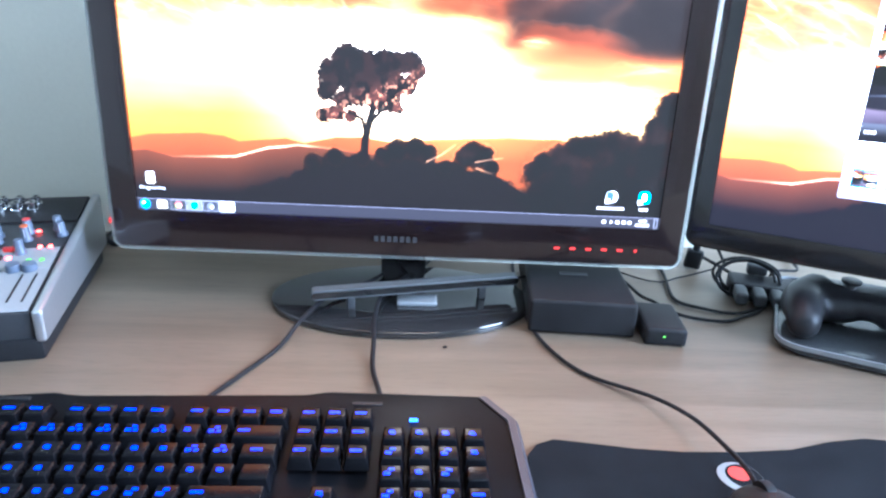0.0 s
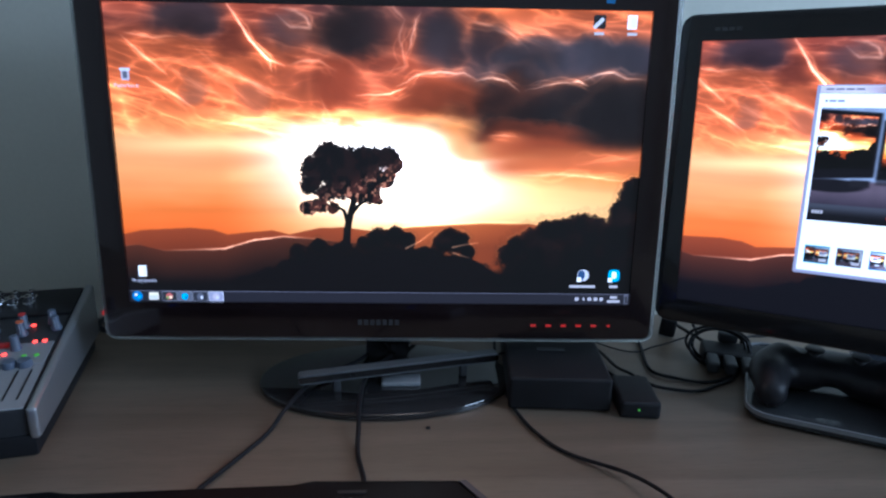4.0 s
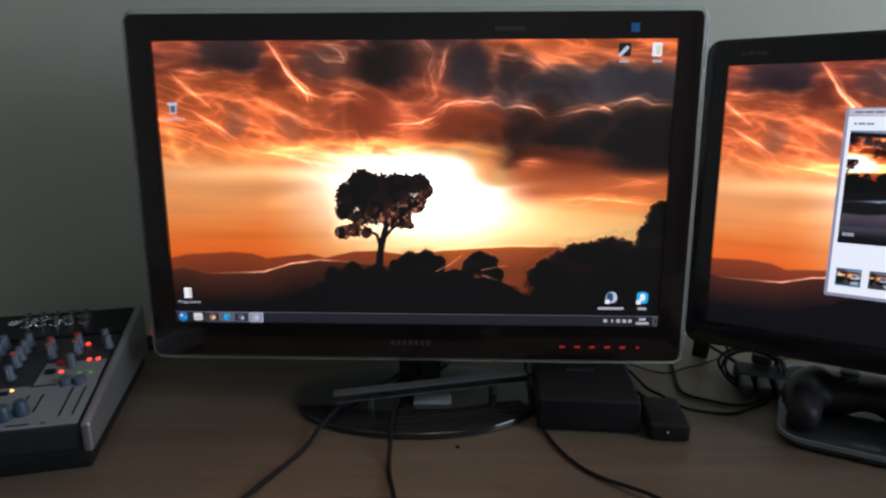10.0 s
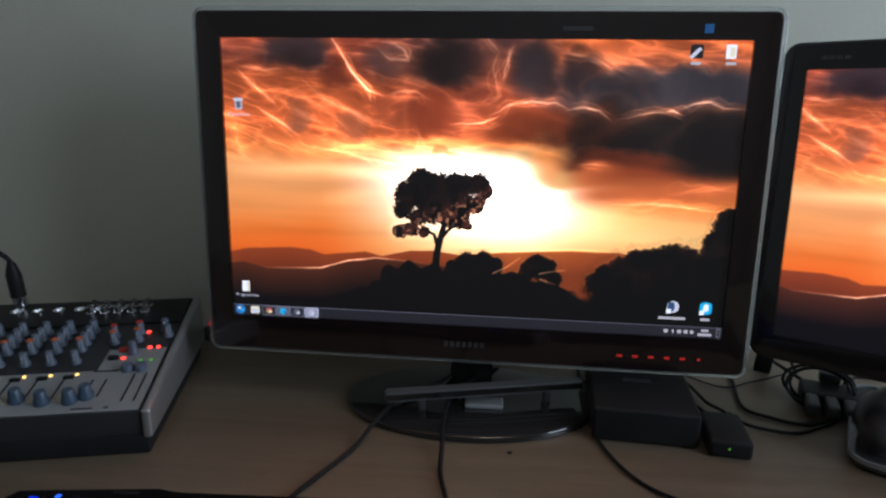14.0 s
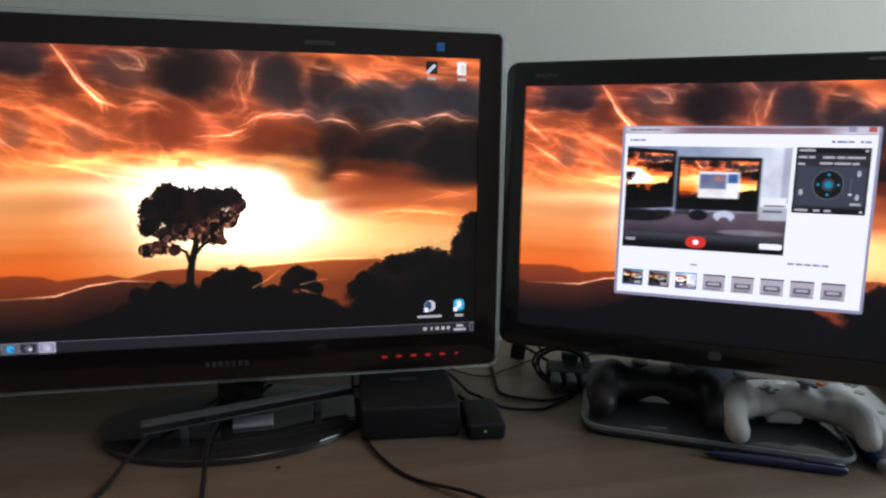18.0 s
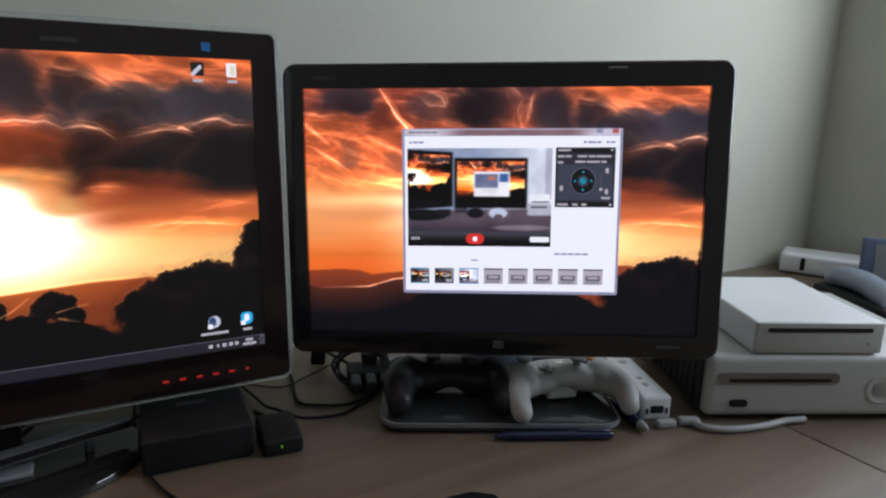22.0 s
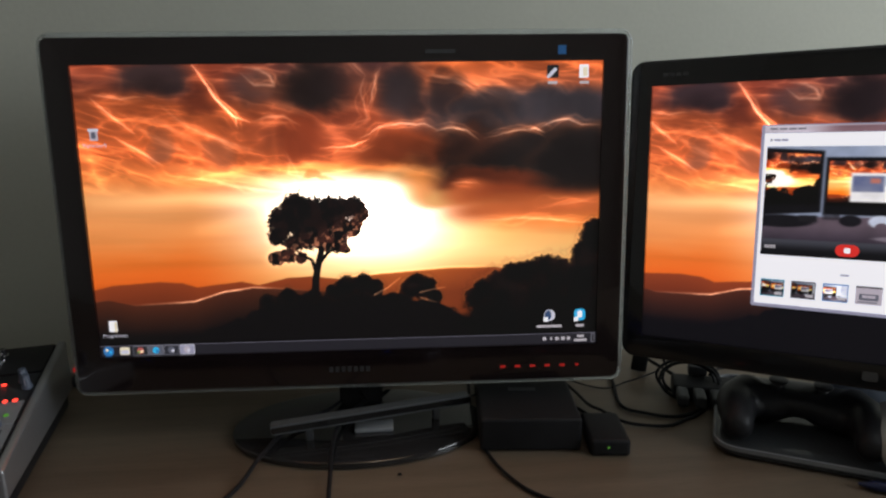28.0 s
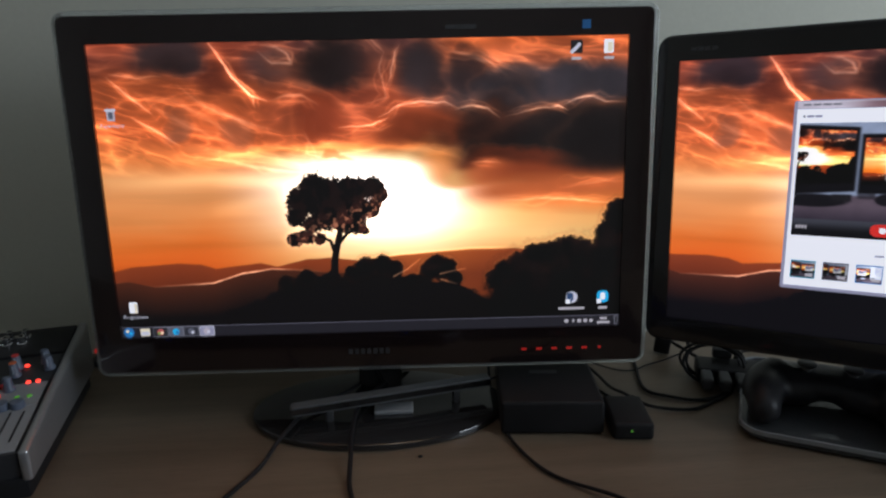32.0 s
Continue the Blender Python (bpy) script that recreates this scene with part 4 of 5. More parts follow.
# ---- second monitor ----
HW, HH = 0.4276, 0.2674
MON_B = pose(0.3240, 0.0164, 1.1177, -4.41, -1.69, -33.56) @ pose(HW / 2, 0, -HH / 2)
second = thing("monitor", MON_B, "smaller black widescreen monitor turned inwards, showing a program window", "monitor", "monitors on the desk")
part("bezel", ring_frame(0.473, 0.3185, 0.014, HW, HH, 0.0008, -0.006, 0.020, shift=(0.001, 0.0005), bevel=0.003), GLOSS, second, "glossy black bezel")
part("back_shell", slab(0.455, 0.30, 0.03, 0.020, 0.055, 0.012), MATT, second)
SCREEN_B = picture("second_display", 1.10)
second_screen = display_panel("screen", HW, HH, 600, 375, lambda u, v: wallpaper(0.05 + 0.9 * u, v) + np.array((-0.006, -0.002, 0.016)), SCREEN_B, second)
part("maker_badge", slab(0.0125, 0.0085, 0.002, -0.0068, -0.006, shift=(-0.0015, -0.1455)), PRINT, second, "small grey maker's badge")
for i in range(4):
    part("port_mark", plate(0.0052, 0.0035, -0.0064, (-0.2005 + 0.0065 * i, 0.1445)), PRINT, second)
part("model_mark", plate(0.026, 0.0025, -0.0064, (0.183, -0.1455)), PRINT, second)
part("sensor_mark", plate(0.020, 0.0025, -0.0064, (0.118, 0.1530)), GREY, second)
HI = MON_B.inverted()
FOOT = pose(0.4862, -0.1525, DESK + 0.003, 0, 0, -28.0)
foot = slab(0.270, 0.190, 0.022, -0.008, 0.0, 0.002)
part("stand_foot", moved(foot, pose(0, 0.095, 0, -90, 0, 0)), FOOT_GREY, second, "glossy dark foot with rounded corners", HI @ FOOT)
trim = ring_frame(0.274, 0.194, 0.024, 0.269, 0.189, 0.0215, -0.0095, -0.005)
part("stand_foot_edge", moved(trim, pose(0, 0.095, 0, -90, 0, 0)), GREY, second, "grey edge of the foot", HI @ FOOT)
for fx in (-0.10, 0.10):
    for fy in (0.03, 0.16):
        part("foot_pad", turned([(0.008, -0.003), (0.008, 0.001), (0, 0.001)], 16, (fx, fy, 0)), RUBBER, second, "", HI @ FOOT)
part("neck", slab(0.07, 0.16, 0.02, 0.0, 0.025, 0.006), SILVER_BLUE, second, "blue-grey neck", HI @ FOOT @ pose(0.0, 0.118, 0.088, -8, 0, 0))

# the window on the second display
HS = (HW, HH)
app = screen_plate(second_screen, "program_window", 0.5225, 0.495, 0.5500, 0.675, D_GLASS, 1, 0.002, HS, "program window with a pale frame")
ux, vx = lambda a: 0.2475 + 0.55 * a, lambda b: 0.1575 + 0.675 * b


def pane(name, a0, b0, a1, b1, material, lift, r=0.0):
    return screen_plate(second_screen, name, ux((a0 + a1) / 2), vx((b0 + b1) / 2), 0.55 * (a1 - a0), 0.675 * (b1 - b0), material, lift, r, HS)


pane("window_body", 0.012, 0.045, 0.988, 0.982, D_WHITE, 2)
display_panel("window_title_bar", 0.55 * 0.976 * HW, 0.675 * 0.036 * HH, 80, 6, title_bar, SCREEN_B, second_screen, ((ux(0.5) - 0.5) * HW, -0.0008, (0.5 - vx(0.024)) * HH))
for k in range(4):
    pane("title_mark", 0.032 + 0.034 * k, 0.018, 0.060 + 0.034 * k, 0.028, D_GREY, 3)
for a, tone in ((0.895, D_GLASS), (0.930, D_PALE), (0.966, D_CLOSE)):
    pane("window_button", a - 0.014, 0.004, a + 0.014, 0.030, tone, 3)
for a, b in ((0.034, 0.042), (0.048, 0.072), (0.076, 0.100), (0.826, 0.838), (0.844, 0.880), (0.884, 0.906), (0.928, 0.938), (0.944, 0.966)):
    pane("menu_mark", a, 0.076, b, 0.088, D_GLASS if b - a > 0.02 else D_GREY, 3)
# live picture: the desk with both monitors
PW, PH = 0.55 * 0.662 * HW, 0.675 * 0.500 * HH
display_panel("live_picture", PW, PH, 210, 118, live_view, SCREEN_B, second_screen, ((ux(0.356) - 0.5) * HW, -0.0012, (0.5 - vx(0.366)) * HH))
display_panel("control_bar", PW, 0.675 * 0.090 * HH, 12, 24, control_bar, SCREEN_B, second_screen, ((ux(0.356) - 0.5) * HW, -0.0012, (0.5 - vx(0.661)) * HH))
pane("record_button", 0.296, 0.628, 0.380, 0.692, D_RED, 5, 0.0055)
pane("record_button_mark", 0.327, 0.646, 0.349, 0.674, D_WHITE, 6, 0.0015)
for k in range(4):
    pane("counter_mark", 0.040 + 0.0105 * k, 0.650, 0.0475 + 0.0105 * k, 0.668, D_LABEL, 5)
pane("gallery_button", 0.592, 0.646, 0.680, 0.678, D_WHITE, 5, 0.0015)
pane("settings_panel", 0.702, 0.112, 0.970, 0.466, D_SHADE, 3)
pane("settings_inset", 0.712, 0.212, 0.960, 0.424, D_PANEL, 4, 0.002)
for b in (0.112, 0.434):
    pane("settings_band", 0.704, b + 0.002, 0.968, b + 0.030, D_BLACK, 4)
for a, b, e in ((0.712, 0.128, 0.770), (0.712, 0.164, 0.742), (0.748, 0.164, 0.772), (0.800, 0.164, 0.842), (0.850, 0.164, 0.880), (0.886, 0.164, 0.950), (0.712, 0.200, 0.736), (0.790, 0.196, 0.836), (0.842, 0.196, 0.900), (0.906, 0.196, 0.930), (0.712, 0.449, 0.762), (0.782, 0.449, 0.806), (0.822, 0.449, 0.846), (0.912, 0.410, 0.950)):
    pane("setting_mark", a, b - 0.006, e, b + 0.006, D_LABEL, 5)
for b in (0.128, 0.449):
    pane("setting_arrow", 0.948, b - 0.006, 0.958, b + 0.006, D_PALE, 5, 0.0008)
pane("pan_dial_rim", 0.770, 0.228, 0.884, 0.390, D_STEEL, 5, 0.0132)
pane("pan_dial", 0.774, 0.234, 0.880, 0.384, D_BLACK, 6, 0.0122)
pane("pan_dial_ring", 0.803, 0.275, 0.851, 0.343, D_PANEL, 7, 0.0055)
pane("pan_dial_centre", 0.813, 0.290, 0.841, 0.328, D_TEAL, 8, 0.003)
for a, b in ((0.790, 0.309), (0.864, 0.309), (0.827, 0.256), (0.827, 0.362)):
    pane("pan_arrow", a - 0.005, b - 0.007, a + 0.005, b + 0.007, D_TEAL, 8, 0.0008)
pane("zoom_slider", 0.9070, 0.268, 0.9100, 0.372, D_STEEL, 5)
pane("zoom_handle", 0.902, 0.352, 0.915, 0.364, D_PALE, 6, 0.0005)
for a, b in ((0.934, 0.248), (0.934, 0.372), (0.730, 0.352)):
    pane("setting_icon", a - 0.007, b - 0.016, a + 0.007, b + 0.016, D_LABEL, 5, 0.0015)
for k in range(5):
    pane("link_mark", 0.706 + 0.032 * k, 0.744, 0.732 + 0.032 * k, 0.756, D_GLASS, 3)
pane("heading_mark", 0.322, 0.788, 0.352, 0.797, D_GLASS, 3)
for i in range(8):
    a = 0.034 + 0.1153 * i
    pane("thumbnail", a, 0.842, a + 0.090, 0.938, (D_TEAL, D_STEEL, D_BLUE)[i] if i < 3 else D_LILAC, 3)
    if i < 3:
        dim, far = (0.85, 0.75, 1.25)[i], (0.0, 0.15, 0.42)[i]
        display_panel("thumbnail_picture", 0.55 * 0.084 * HW, 0.675 * 0.084 * HH, 44, 28, lambda p, q: live_view(far + p * 0.75, q) * dim, SCREEN_B, second_screen, ((ux(a + 0.045) - 0.5) * HW, -0.0014, (0.5 - vx(0.890)) * HH))
        pane("thumbnail_time", a + 0.055, 0.912, a + 0.082, 0.926, D_LABEL, 6)
    else:
        pane("thumbnail_header", a, 0.842, a + 0.090, 0.850, D_SHADE, 4)
        pane("thumbnail_tape", a + 0.012, 0.882, a + 0.078, 0.916, D_STEEL, 4, 0.001)
        pane("thumbnail_band", a + 0.022, 0.889, a + 0.068, 0.903, D_LILAC, 5, 0.0005)
        pane("thumbnail_foot", a + 0.008, 0.922, a + 0.074, 0.930, D_GREY, 4)

# ---- sensor bar on the foot of the first monitor ----
bar = thing("sensor_bar", pose(0.0195, -0.013, DESK + 0.0265, 0, -0.6, 12.6), "slim dark grey sensor bar lying across the monitor's foot", "sensor bar")
part("casing", slab(0.219, 0.0105, 0.003, -0.006, 0.006, 0.001), BAR_GREY, bar)
for fx in (-0.07, 0.07):
    part("foot", box(0.008, 0.009, 0.0165, 0.002, 2, (fx, 0.0, -0.0115)), MATT_GREY, bar)
part("front_window", slab(0.219, 0.0065, 0.002, -0.0066, -0.006), GLOSS, bar)
part("lead", tube([(0.107, 0, 0), (0.125, 0.004, 0.001), (0.135, 0.03, -0.002), (0.14, 0.08, -0.012)], 0.0015), RUBBER, bar)

# ---- drive box and small adapter ----
drive = thing("external_drive", pose(0.189, 0.015, DESK, 0, 0, -5), "square black external drive box on the desk", "hard drive")
part("casing", box(0.105, 0.165, 0.036, 0.004, 3, (0, 0, 0.0195)), MATT, drive)
part("badge", box(0.030, 0.008, 0.0006, 0.0, 1, (-0.002, -0.012, 0.0378)), MATT_GREY, drive, "faint grey badge")
for fx in (-0.04, 0.04):
    for fy in (-0.07, 0.07):
        part("foot", turned([(0.006, 0.0), (0.006, 0.002)], 16, (fx, fy, 0)), RUBBER, drive)
adapter = thing("network_adapter", pose(0.2645, -0.045, DESK, 0, 0, -6), "small black rounded adapter box with a green light", "adapter")
part("casing", box(0.041, 0.062, 0.019, 0.005, 4, (0, -0.009, 0.0097)), MATT, adapter)
part("status_light", box(0.002, 0.0008, 0.002, 0, 1, (-0.002, -0.0402, 0.011)), LED_GREEN, adapter, "tiny green status light")

# ---- cables ----
def cable(name, points, radius, label, material=RUBBER):
    return whole(name, tube(points, radius, 8, 10), material, Matrix(), label, "cable", "cables on the desk")


Z = DESK + 0.0025
cable("keyboard_cable", [(-0.146, -0.215, Z + 0.010), (-0.143, -0.190, Z + 0.004), (-0.129, -0.151, Z), (-0.107, -0.103, Z), (-0.092, -0.066, Z + 0.010), (-0.070, -0.010, Z + 0.011), (-0.03, 0.03, Z + 0.011), (0.0, 0.12, Z), (0.02, 0.185, Z)], 0.0022, "black keyboard cable running under the monitor")
cable("keyboard_cable", [(-0.008, -0.212, Z + 0.010), (-0.011, -0.180, Z + 0.004), (-0.019, -0.137, Z), (-0.0205, -0.103, Z + 0.006), (-0.022, -0.060, Z + 0.011), (-0.015, 0.0, Z + 0.011), (0.03, 0.09, Z + 0.008), (0.05, 0.185, Z)], 0.0022, "black keyboard cable running under the monitor")
cable("mouse_cable", [(0.139, 0.13, Z), (0.131, 0.03, Z), (0.133, -0.040, Z), (0.141, -0.085, Z), (0.157, -0.124, Z), (0.177, -0.148, Z), (0.214, -0.180, Z + 0.004), (0.234, -0.214, Z + 0.008), (0.243, -0.250, Z + 0.010), (0.246, -0.280, Z + 0.012), (0.243, -0.305, Z + 0.012)], 0.0018, "thin black mouse cable in a loose curve")
cable("black_cable", [(0.33, 0.17, Z), (0.322, 0.092, Z), (0.309, 0.022, Z), (0.331, -0.001, Z), (0.363, -0.012, Z), (0.405, 0.004, Z)], 0.0019, "thin black cable lying on the desk")
cable("black_cable", [(0.284, -0.007, Z + 0.006), (0.30, -0.024, Z + 0.002), (0.341, -0.032, Z), (0.372, -0.018, Z), (0.40, 0.0, Z), (0.44, 0.05, Z)], 0.0019, "thin black cable lying on the desk")
cable("black_cable", [(0.40, 0.185, Z), (0.384, 0.135, Z + 0.01), (0.389, 0.085, Z + 0.014), (0.40, 0.05, Z + 0.012)], 0.0022, "thin black cable lying on the desk")
cable("black_cable", [(0.257, 0.10, Z), (0.263, 0.055, Z + 0.004), (0.269, 0.020, Z + 0.004), (0.281, 0.004, Z + 0.003), (0.285, -0.016, Z + 0.003), (0.268, -0.003, Z), (0.256, 0.02, Z)], 0.0018, "thin black cable lying on the desk")
cable("black_cable", [(0.20, 0.185, Z), (0.29, 0.075, Z), (0.34, 0.085, Z), (0.39, 0.105, Z + 0.004)], 0.0011, "thin black cable lying on the desk")
cable("black_cable", [(0.43, 0.05, Z + 0.02), (0.46, 0.085, Z + 0.012), (0.50, 0.11, Z + 0.004), (0.52, 0.18, Z)], 0.0017, "thin black cable lying on the desk")

cable("black_cable", [(-0.385, 0.19, Z), (-0.378, 0.158, Z + 0.004), (-0.366, 0.145, Z + 0.002), (-0.352, 0.15, Z), (-0.335, 0.19, Z)], 0.0032, "short loop of black cable behind the mixer")
whole("crumb", blob(0.0022, 0.0016, 0.0012, at=(0, 0, 0.0011)), RUBBER, pose(0.046, -0.095, DESK), "tiny dark crumb on the desk", "crumb")

# a coil of cable and connectors between the monitors
hub = thing("usb_hub", pose(0.409, 0.031, DESK, 0, 0, -18), "black hub with plugged connectors and coiled leads", "usb hub")
part("casing", box(0.085, 0.040, 0.018, 0.004, 3, (0.012, 0.012, 0.010)), MATT, hub)
for i in range(3):
    part("plug", box(0.013, 0.030, 0.014, 0.004, 3, (-0.022 + 0.019 * i, -0.022, 0.012)), MATT_GREY, hub, "dark grey plug")
part("top_plug", box(0.022, 0.012, 0.012, 0.003, 3, (0.0, 0.03, 0.026)), MATT_GREY, hub)
for k, (rx, rz) in enumerate(((0.034, 0.020), (0.030, 0.017), (0.037, 0.018))):
    ring = [(-0.012 + rx * math.cos(a) , 0.006 + 0.006 * k + 0.012 * math.sin(a), 0.020 + rz * math.sin(a)) for a in [2 * math.pi * i / 14 for i in range(15)]]
    part("coiled_lead", tube(ring, 0.0018, 6, 3), RUBBER, hub)

plug_ = thing("cable_plug", pose(0.368, 0.122, DESK, 0, 6, -20), "black upright cable plug behind the monitors", "plug")
part("body", box(0.020, 0.012, 0.024, 0.003, 3, (0, 0, 0.0135)), MATT, plug_)
part("collar", turned([(0.0045, 0.0), (0.0040, 0.010), (0.0026, 0.014)], 14, (0, 0, 0.025)), RUBBER, plug_, "ribbed black collar")
part("lead", tube([(0, 0, 0.037), (0.004, 0, 0.046), (0.016, -0.012, 0.044), (0.030, -0.045, 0.030)], 0.0018, 8, 6), RUBBER, plug_)

# ---- keyboard ----
P = 0.0181
KX, KY = -0.340, -0.247
kb = thing("keyboard", pose(0, 0, DESK), "black gaming keyboard with glowing blue key legends", "keyboard")
shell = bmesh.new()
edge = [(-0.352, -0.392), (-0.375, -0.37), (-0.384, -0.262), (-0.364, -0.222), (-0.248, -0.209), (-0.228, -0.217), (-0.064, -0.212), (-0.049, -0.203), (0.071, -0.206), (0.091, -0.236), (0.094, -0.37), (0.078, -0.392)]
low = [shell.verts.new((x, y, 0.001)) for x, y in edge]
top = [shell.verts.new((x, y, 0.015 + 0.007 * (y + 0.392) / 0.19)) for x, y in edge]
shell.faces.new(low[::-1])
shell.faces.new(top)
for i in range(len(edge)):
    j = (i + 1) % len(edge)
    shell.faces.new((low[i], low[j], top[j], top[i]))
bmesh.ops.bevel(shell, geom=[e for e in shell.edges if all(v in top for v in e.verts)], offset=0.003, segments=3, profile=0.6, affect="EDGES")
part("body", shell, SHELL, kb)
trim_bm = bmesh.new()
rail = [(0.0735, -0.2085), (0.0925, -0.2365), (0.0955, -0.3700), (0.0800, -0.3915)]
rows_ = []
for x, y in rail:
    z = 0.0152 + 0.007 * (y + 0.392) / 0.19
    rows_.append([trim_bm.verts.new(q) for q in ((x - 0.0065, y - 0.001, z + 0.0012), (x - 0.0010, y, z + 0.0012), (x + 0.0018, y, z - 0.003), (x + 0.0020, y, 0.003), (x - 0.0060, y - 0.001, 0.003))])
for p_, q_ in zip(rows_, rows_[1:]):
    for k in range(5):
        trim_bm.faces.new((p_[k], p_[(k + 1) % 5], q_[(k + 1) % 5], q_[k]))
trim_bm.faces.new(rows_[0][::-1])
trim_bm.faces.new(rows_[-1])
part("side_trim", trim_bm, GUNMETAL, kb, "gunmetal trim along the end of the keyboard", smooth=30)


def key_mesh(w):
    """A keycap w units wide: a tapered block with a dished top."""
    bm = bmesh.new()
    b = [(-w * P / 2 + 0.0006, -P / 2 + 0.0006), (w * P / 2 - 0.0006, -P / 2 + 0.0006), (w * P / 2 - 0.0006, P / 2 - 0.0006), (-w * P / 2 + 0.0006, P / 2 - 0.0006)]
    lo_ = [bm.verts.new((x, y, 0)) for x, y in b]
    hi_ = [bm.verts.new((x - math.copysign(0.0022, x), y - math.copysign(0.0020, y) + 0.0006, 0.0085)) for x, y in b]
    bm.faces.new(lo_[::-1])
    bm.faces.new(hi_)
    for i in range(4):
        bm.faces.new((lo_[i], lo_[(i + 1) % 4], hi_[(i + 1) % 4], hi_[i]))
    bmesh.ops.bevel(bm, geom=[e for e in bm.edges if e.verts[0].co.z > 0.001 or e.verts[1].co.z > 0.001], offset=0.0011, segments=2, profile=0.6, affect="EDGES")
    return finish("key", bm, KEYCAP, 50)


def legend_mesh(kind):
    """Small glowing bars that stand for a key's print."""
    spots = {"wide": [(0, 0, 0.0075, 0.0022)], "one": [(0, 0, 0.0036, 0.0032), (0.0012, -0.0012, 0.0022, 0.0016)], "two": [(0.0012, 0.0019, 0.0034, 0.0022), (-0.0014, -0.0016, 0.0042, 0.0026)],
             "three": [(0.001, 0.0022, 0.0030, 0.0020), (-0.0020, -0.0014, 0.0036, 0.0030), (0.0028, -0.0014, 0.0026, 0.0026)]}[kind]
    return finish("legend", joined(*[box(w, h, 0.0002, 0, 1, (x, y, 0)) for x, y, w, h in spots]), KEY_BLUE, 0)


CAP_SHAPES, LEGEND_SHAPES = {}, {k: legend_mesh(k) for k in ("wide", "one", "two", "three")}


def key(u, row, w=1.0, legend="one"):
    """One key, u units from the left of the field, in a row counted from the back."""
    y = KY - (0.0 if row == 0 else 0.0012 + 0.0187 * row)
    z = 0.0185 + 0.0075 * (y + 0.392) / 0.19
    if w not in CAP_SHAPES:
        CAP_SHAPES[w] = key_mesh(w)
    k = part("key", CAP_SHAPES[w], KEYCAP, kb, "", pose(KX + (u + w / 2) * P, y, z, 2.1))
    if legend:
        part("legend", LEGEND_SHAPES[legend], KEY_BLUE, k, "glowing blue print", pose(-0.0010 if w < 1.6 else -w * P / 2 + 0.009, 0.0010, 0.0087))


key(0, 0, 1, "wide")
for u in (2, 3, 4, 5, 6.5, 7.5, 8.5, 9.5, 11, 12, 13, 14, 15.25, 16.25, 17.25):
    key(u, 0, 1, "wide")
for i in range(13):
    key(i, 1, 1, "one" if i in (0, 11) else ("two" if i < 4 else "three"))
key(13, 1, 2, "wide")
key(0, 2, 1.5, "wide")
for i in range(12):
    key(1.5 + i, 2, 1, "three" if i in (10, 11) else "one")
key(13.5, 2, 1.5, "wide")
key(0, 3, 1.75, "wide")
for i in range(12):
    key(1.75 + i, 3, 1, "one")
key(13.75, 3, 1.25, None)
key(0, 4, 1.25, "wide")
for i in range(11):
    key(1.25 + i, 4, 1, "two" if i in (0, 8, 9, 10) else "one")
key(12.25, 4, 2.75, "wide")
for u, w in ((0, 1.25), (1.25, 1.25), (2.5, 1.25), (10, 1.25), (11.25, 1.25), (12.5, 1.25), (13.75, 1.25)):
    key(u, 5, w, "wide")
key(3.75, 5, 6.25, None)
for row in (1, 2):
    for i in range(3):
        key(15.25 + i, row, 1, "wide")
key(16.25, 4, 1, "one")
for i in range(3):
    key(15.25 + i, 5, 1, "one")
for row in (1, 2, 3, 4):
    for i in range(3):
        key(18.5 + i, row, 1, "two" if row > 1 and i != 1 else "one")
key(18.5, 5, 2, "two")
key(20.5, 5, 1, "one")
key(21.5, 1, 1, "one")
for row in (2, 4):
    key(21.5, row, 1, "wide" if row == 4 else "one")
key(21.5, 3, 1, None)
key(21.5, 5, 1, None)
part("lock_light", box(0.006, 0.003, 0.0006, 0, 1, (0.0175, -0.239, 0.0222)), LED_BLUE, kb, "bright blue indicator light")
part("lock_light", box(0.004, 0.004, 0.0006, 0, 1, (-0.325, -0.229, 0.0222)), LED_BLUE, kb, "bright blue indicator light")
for x in (-0.298, -0.042):
    part("vent_slot", box(0.022, 0.004, 0.0008, 0.0003, 1, (x + 0.025, -0.219, 0.0218)), MATT, kb)

# ---- mouse pad and mouse ----
pad = thing("mouse_pad", pose(0, 0, DESK), "dark blue-grey mouse pad with a wavy back edge and red logo", "mouse pad")
pad_bm = bmesh.new()
shape = [(0.092, -0.45), (0.100, -0.252), (0.108, -0.240), (0.122, -0.2335), (0.145, -0.237), (0.18, -0.243), (0.215, -0.246), (0.26, -0.2455), (0.30, -0.242), (0.335, -0.232), (0.365, -0.2275), (0.395, -0.231), (0.412, -0.245), (0.42, -0.45)]
lo_ = [pad_bm.verts.new((x, y, 0.0002)) for x, y in shape]
hi_ = [pad_bm.verts.new((x, y, 0.0032)) for x, y in shape]
pad_bm.faces.new(lo_)
pad_bm.faces.new(hi_[::-1])
for i in range(len(shape)):
    j = (i + 1) % len(shape)
    pad_bm.faces.new((lo_[i], hi_[i], hi_[j], lo_[j]))
part("sheet", pad_bm, PADCLOTH, pad)
part("logo_ring", moved(ring_frame(0.031, 0.031, 0.0154, 0.025, 0.025, 0.0124, 0, 0.0003, n=8, inner_shift=(0.003, 0.001)), pose(0.246, -0.273, 0.0036, -90, 0, 0)), GREY, pad, "grey-white ring print")
part("logo_eye", turned([(0.0, 0), (0.0074, 0), (0.0074, 0.0003), (0, 0.0003)], 24, (0.2465, -0.2695, 0.0033)), RED, pad, "red dot print")
mouse = thing("mouse", pose(0.238, -0.352, DESK + 0.0035, 0, 0, 4), "dark grey computer mouse on the pad", "mouse")
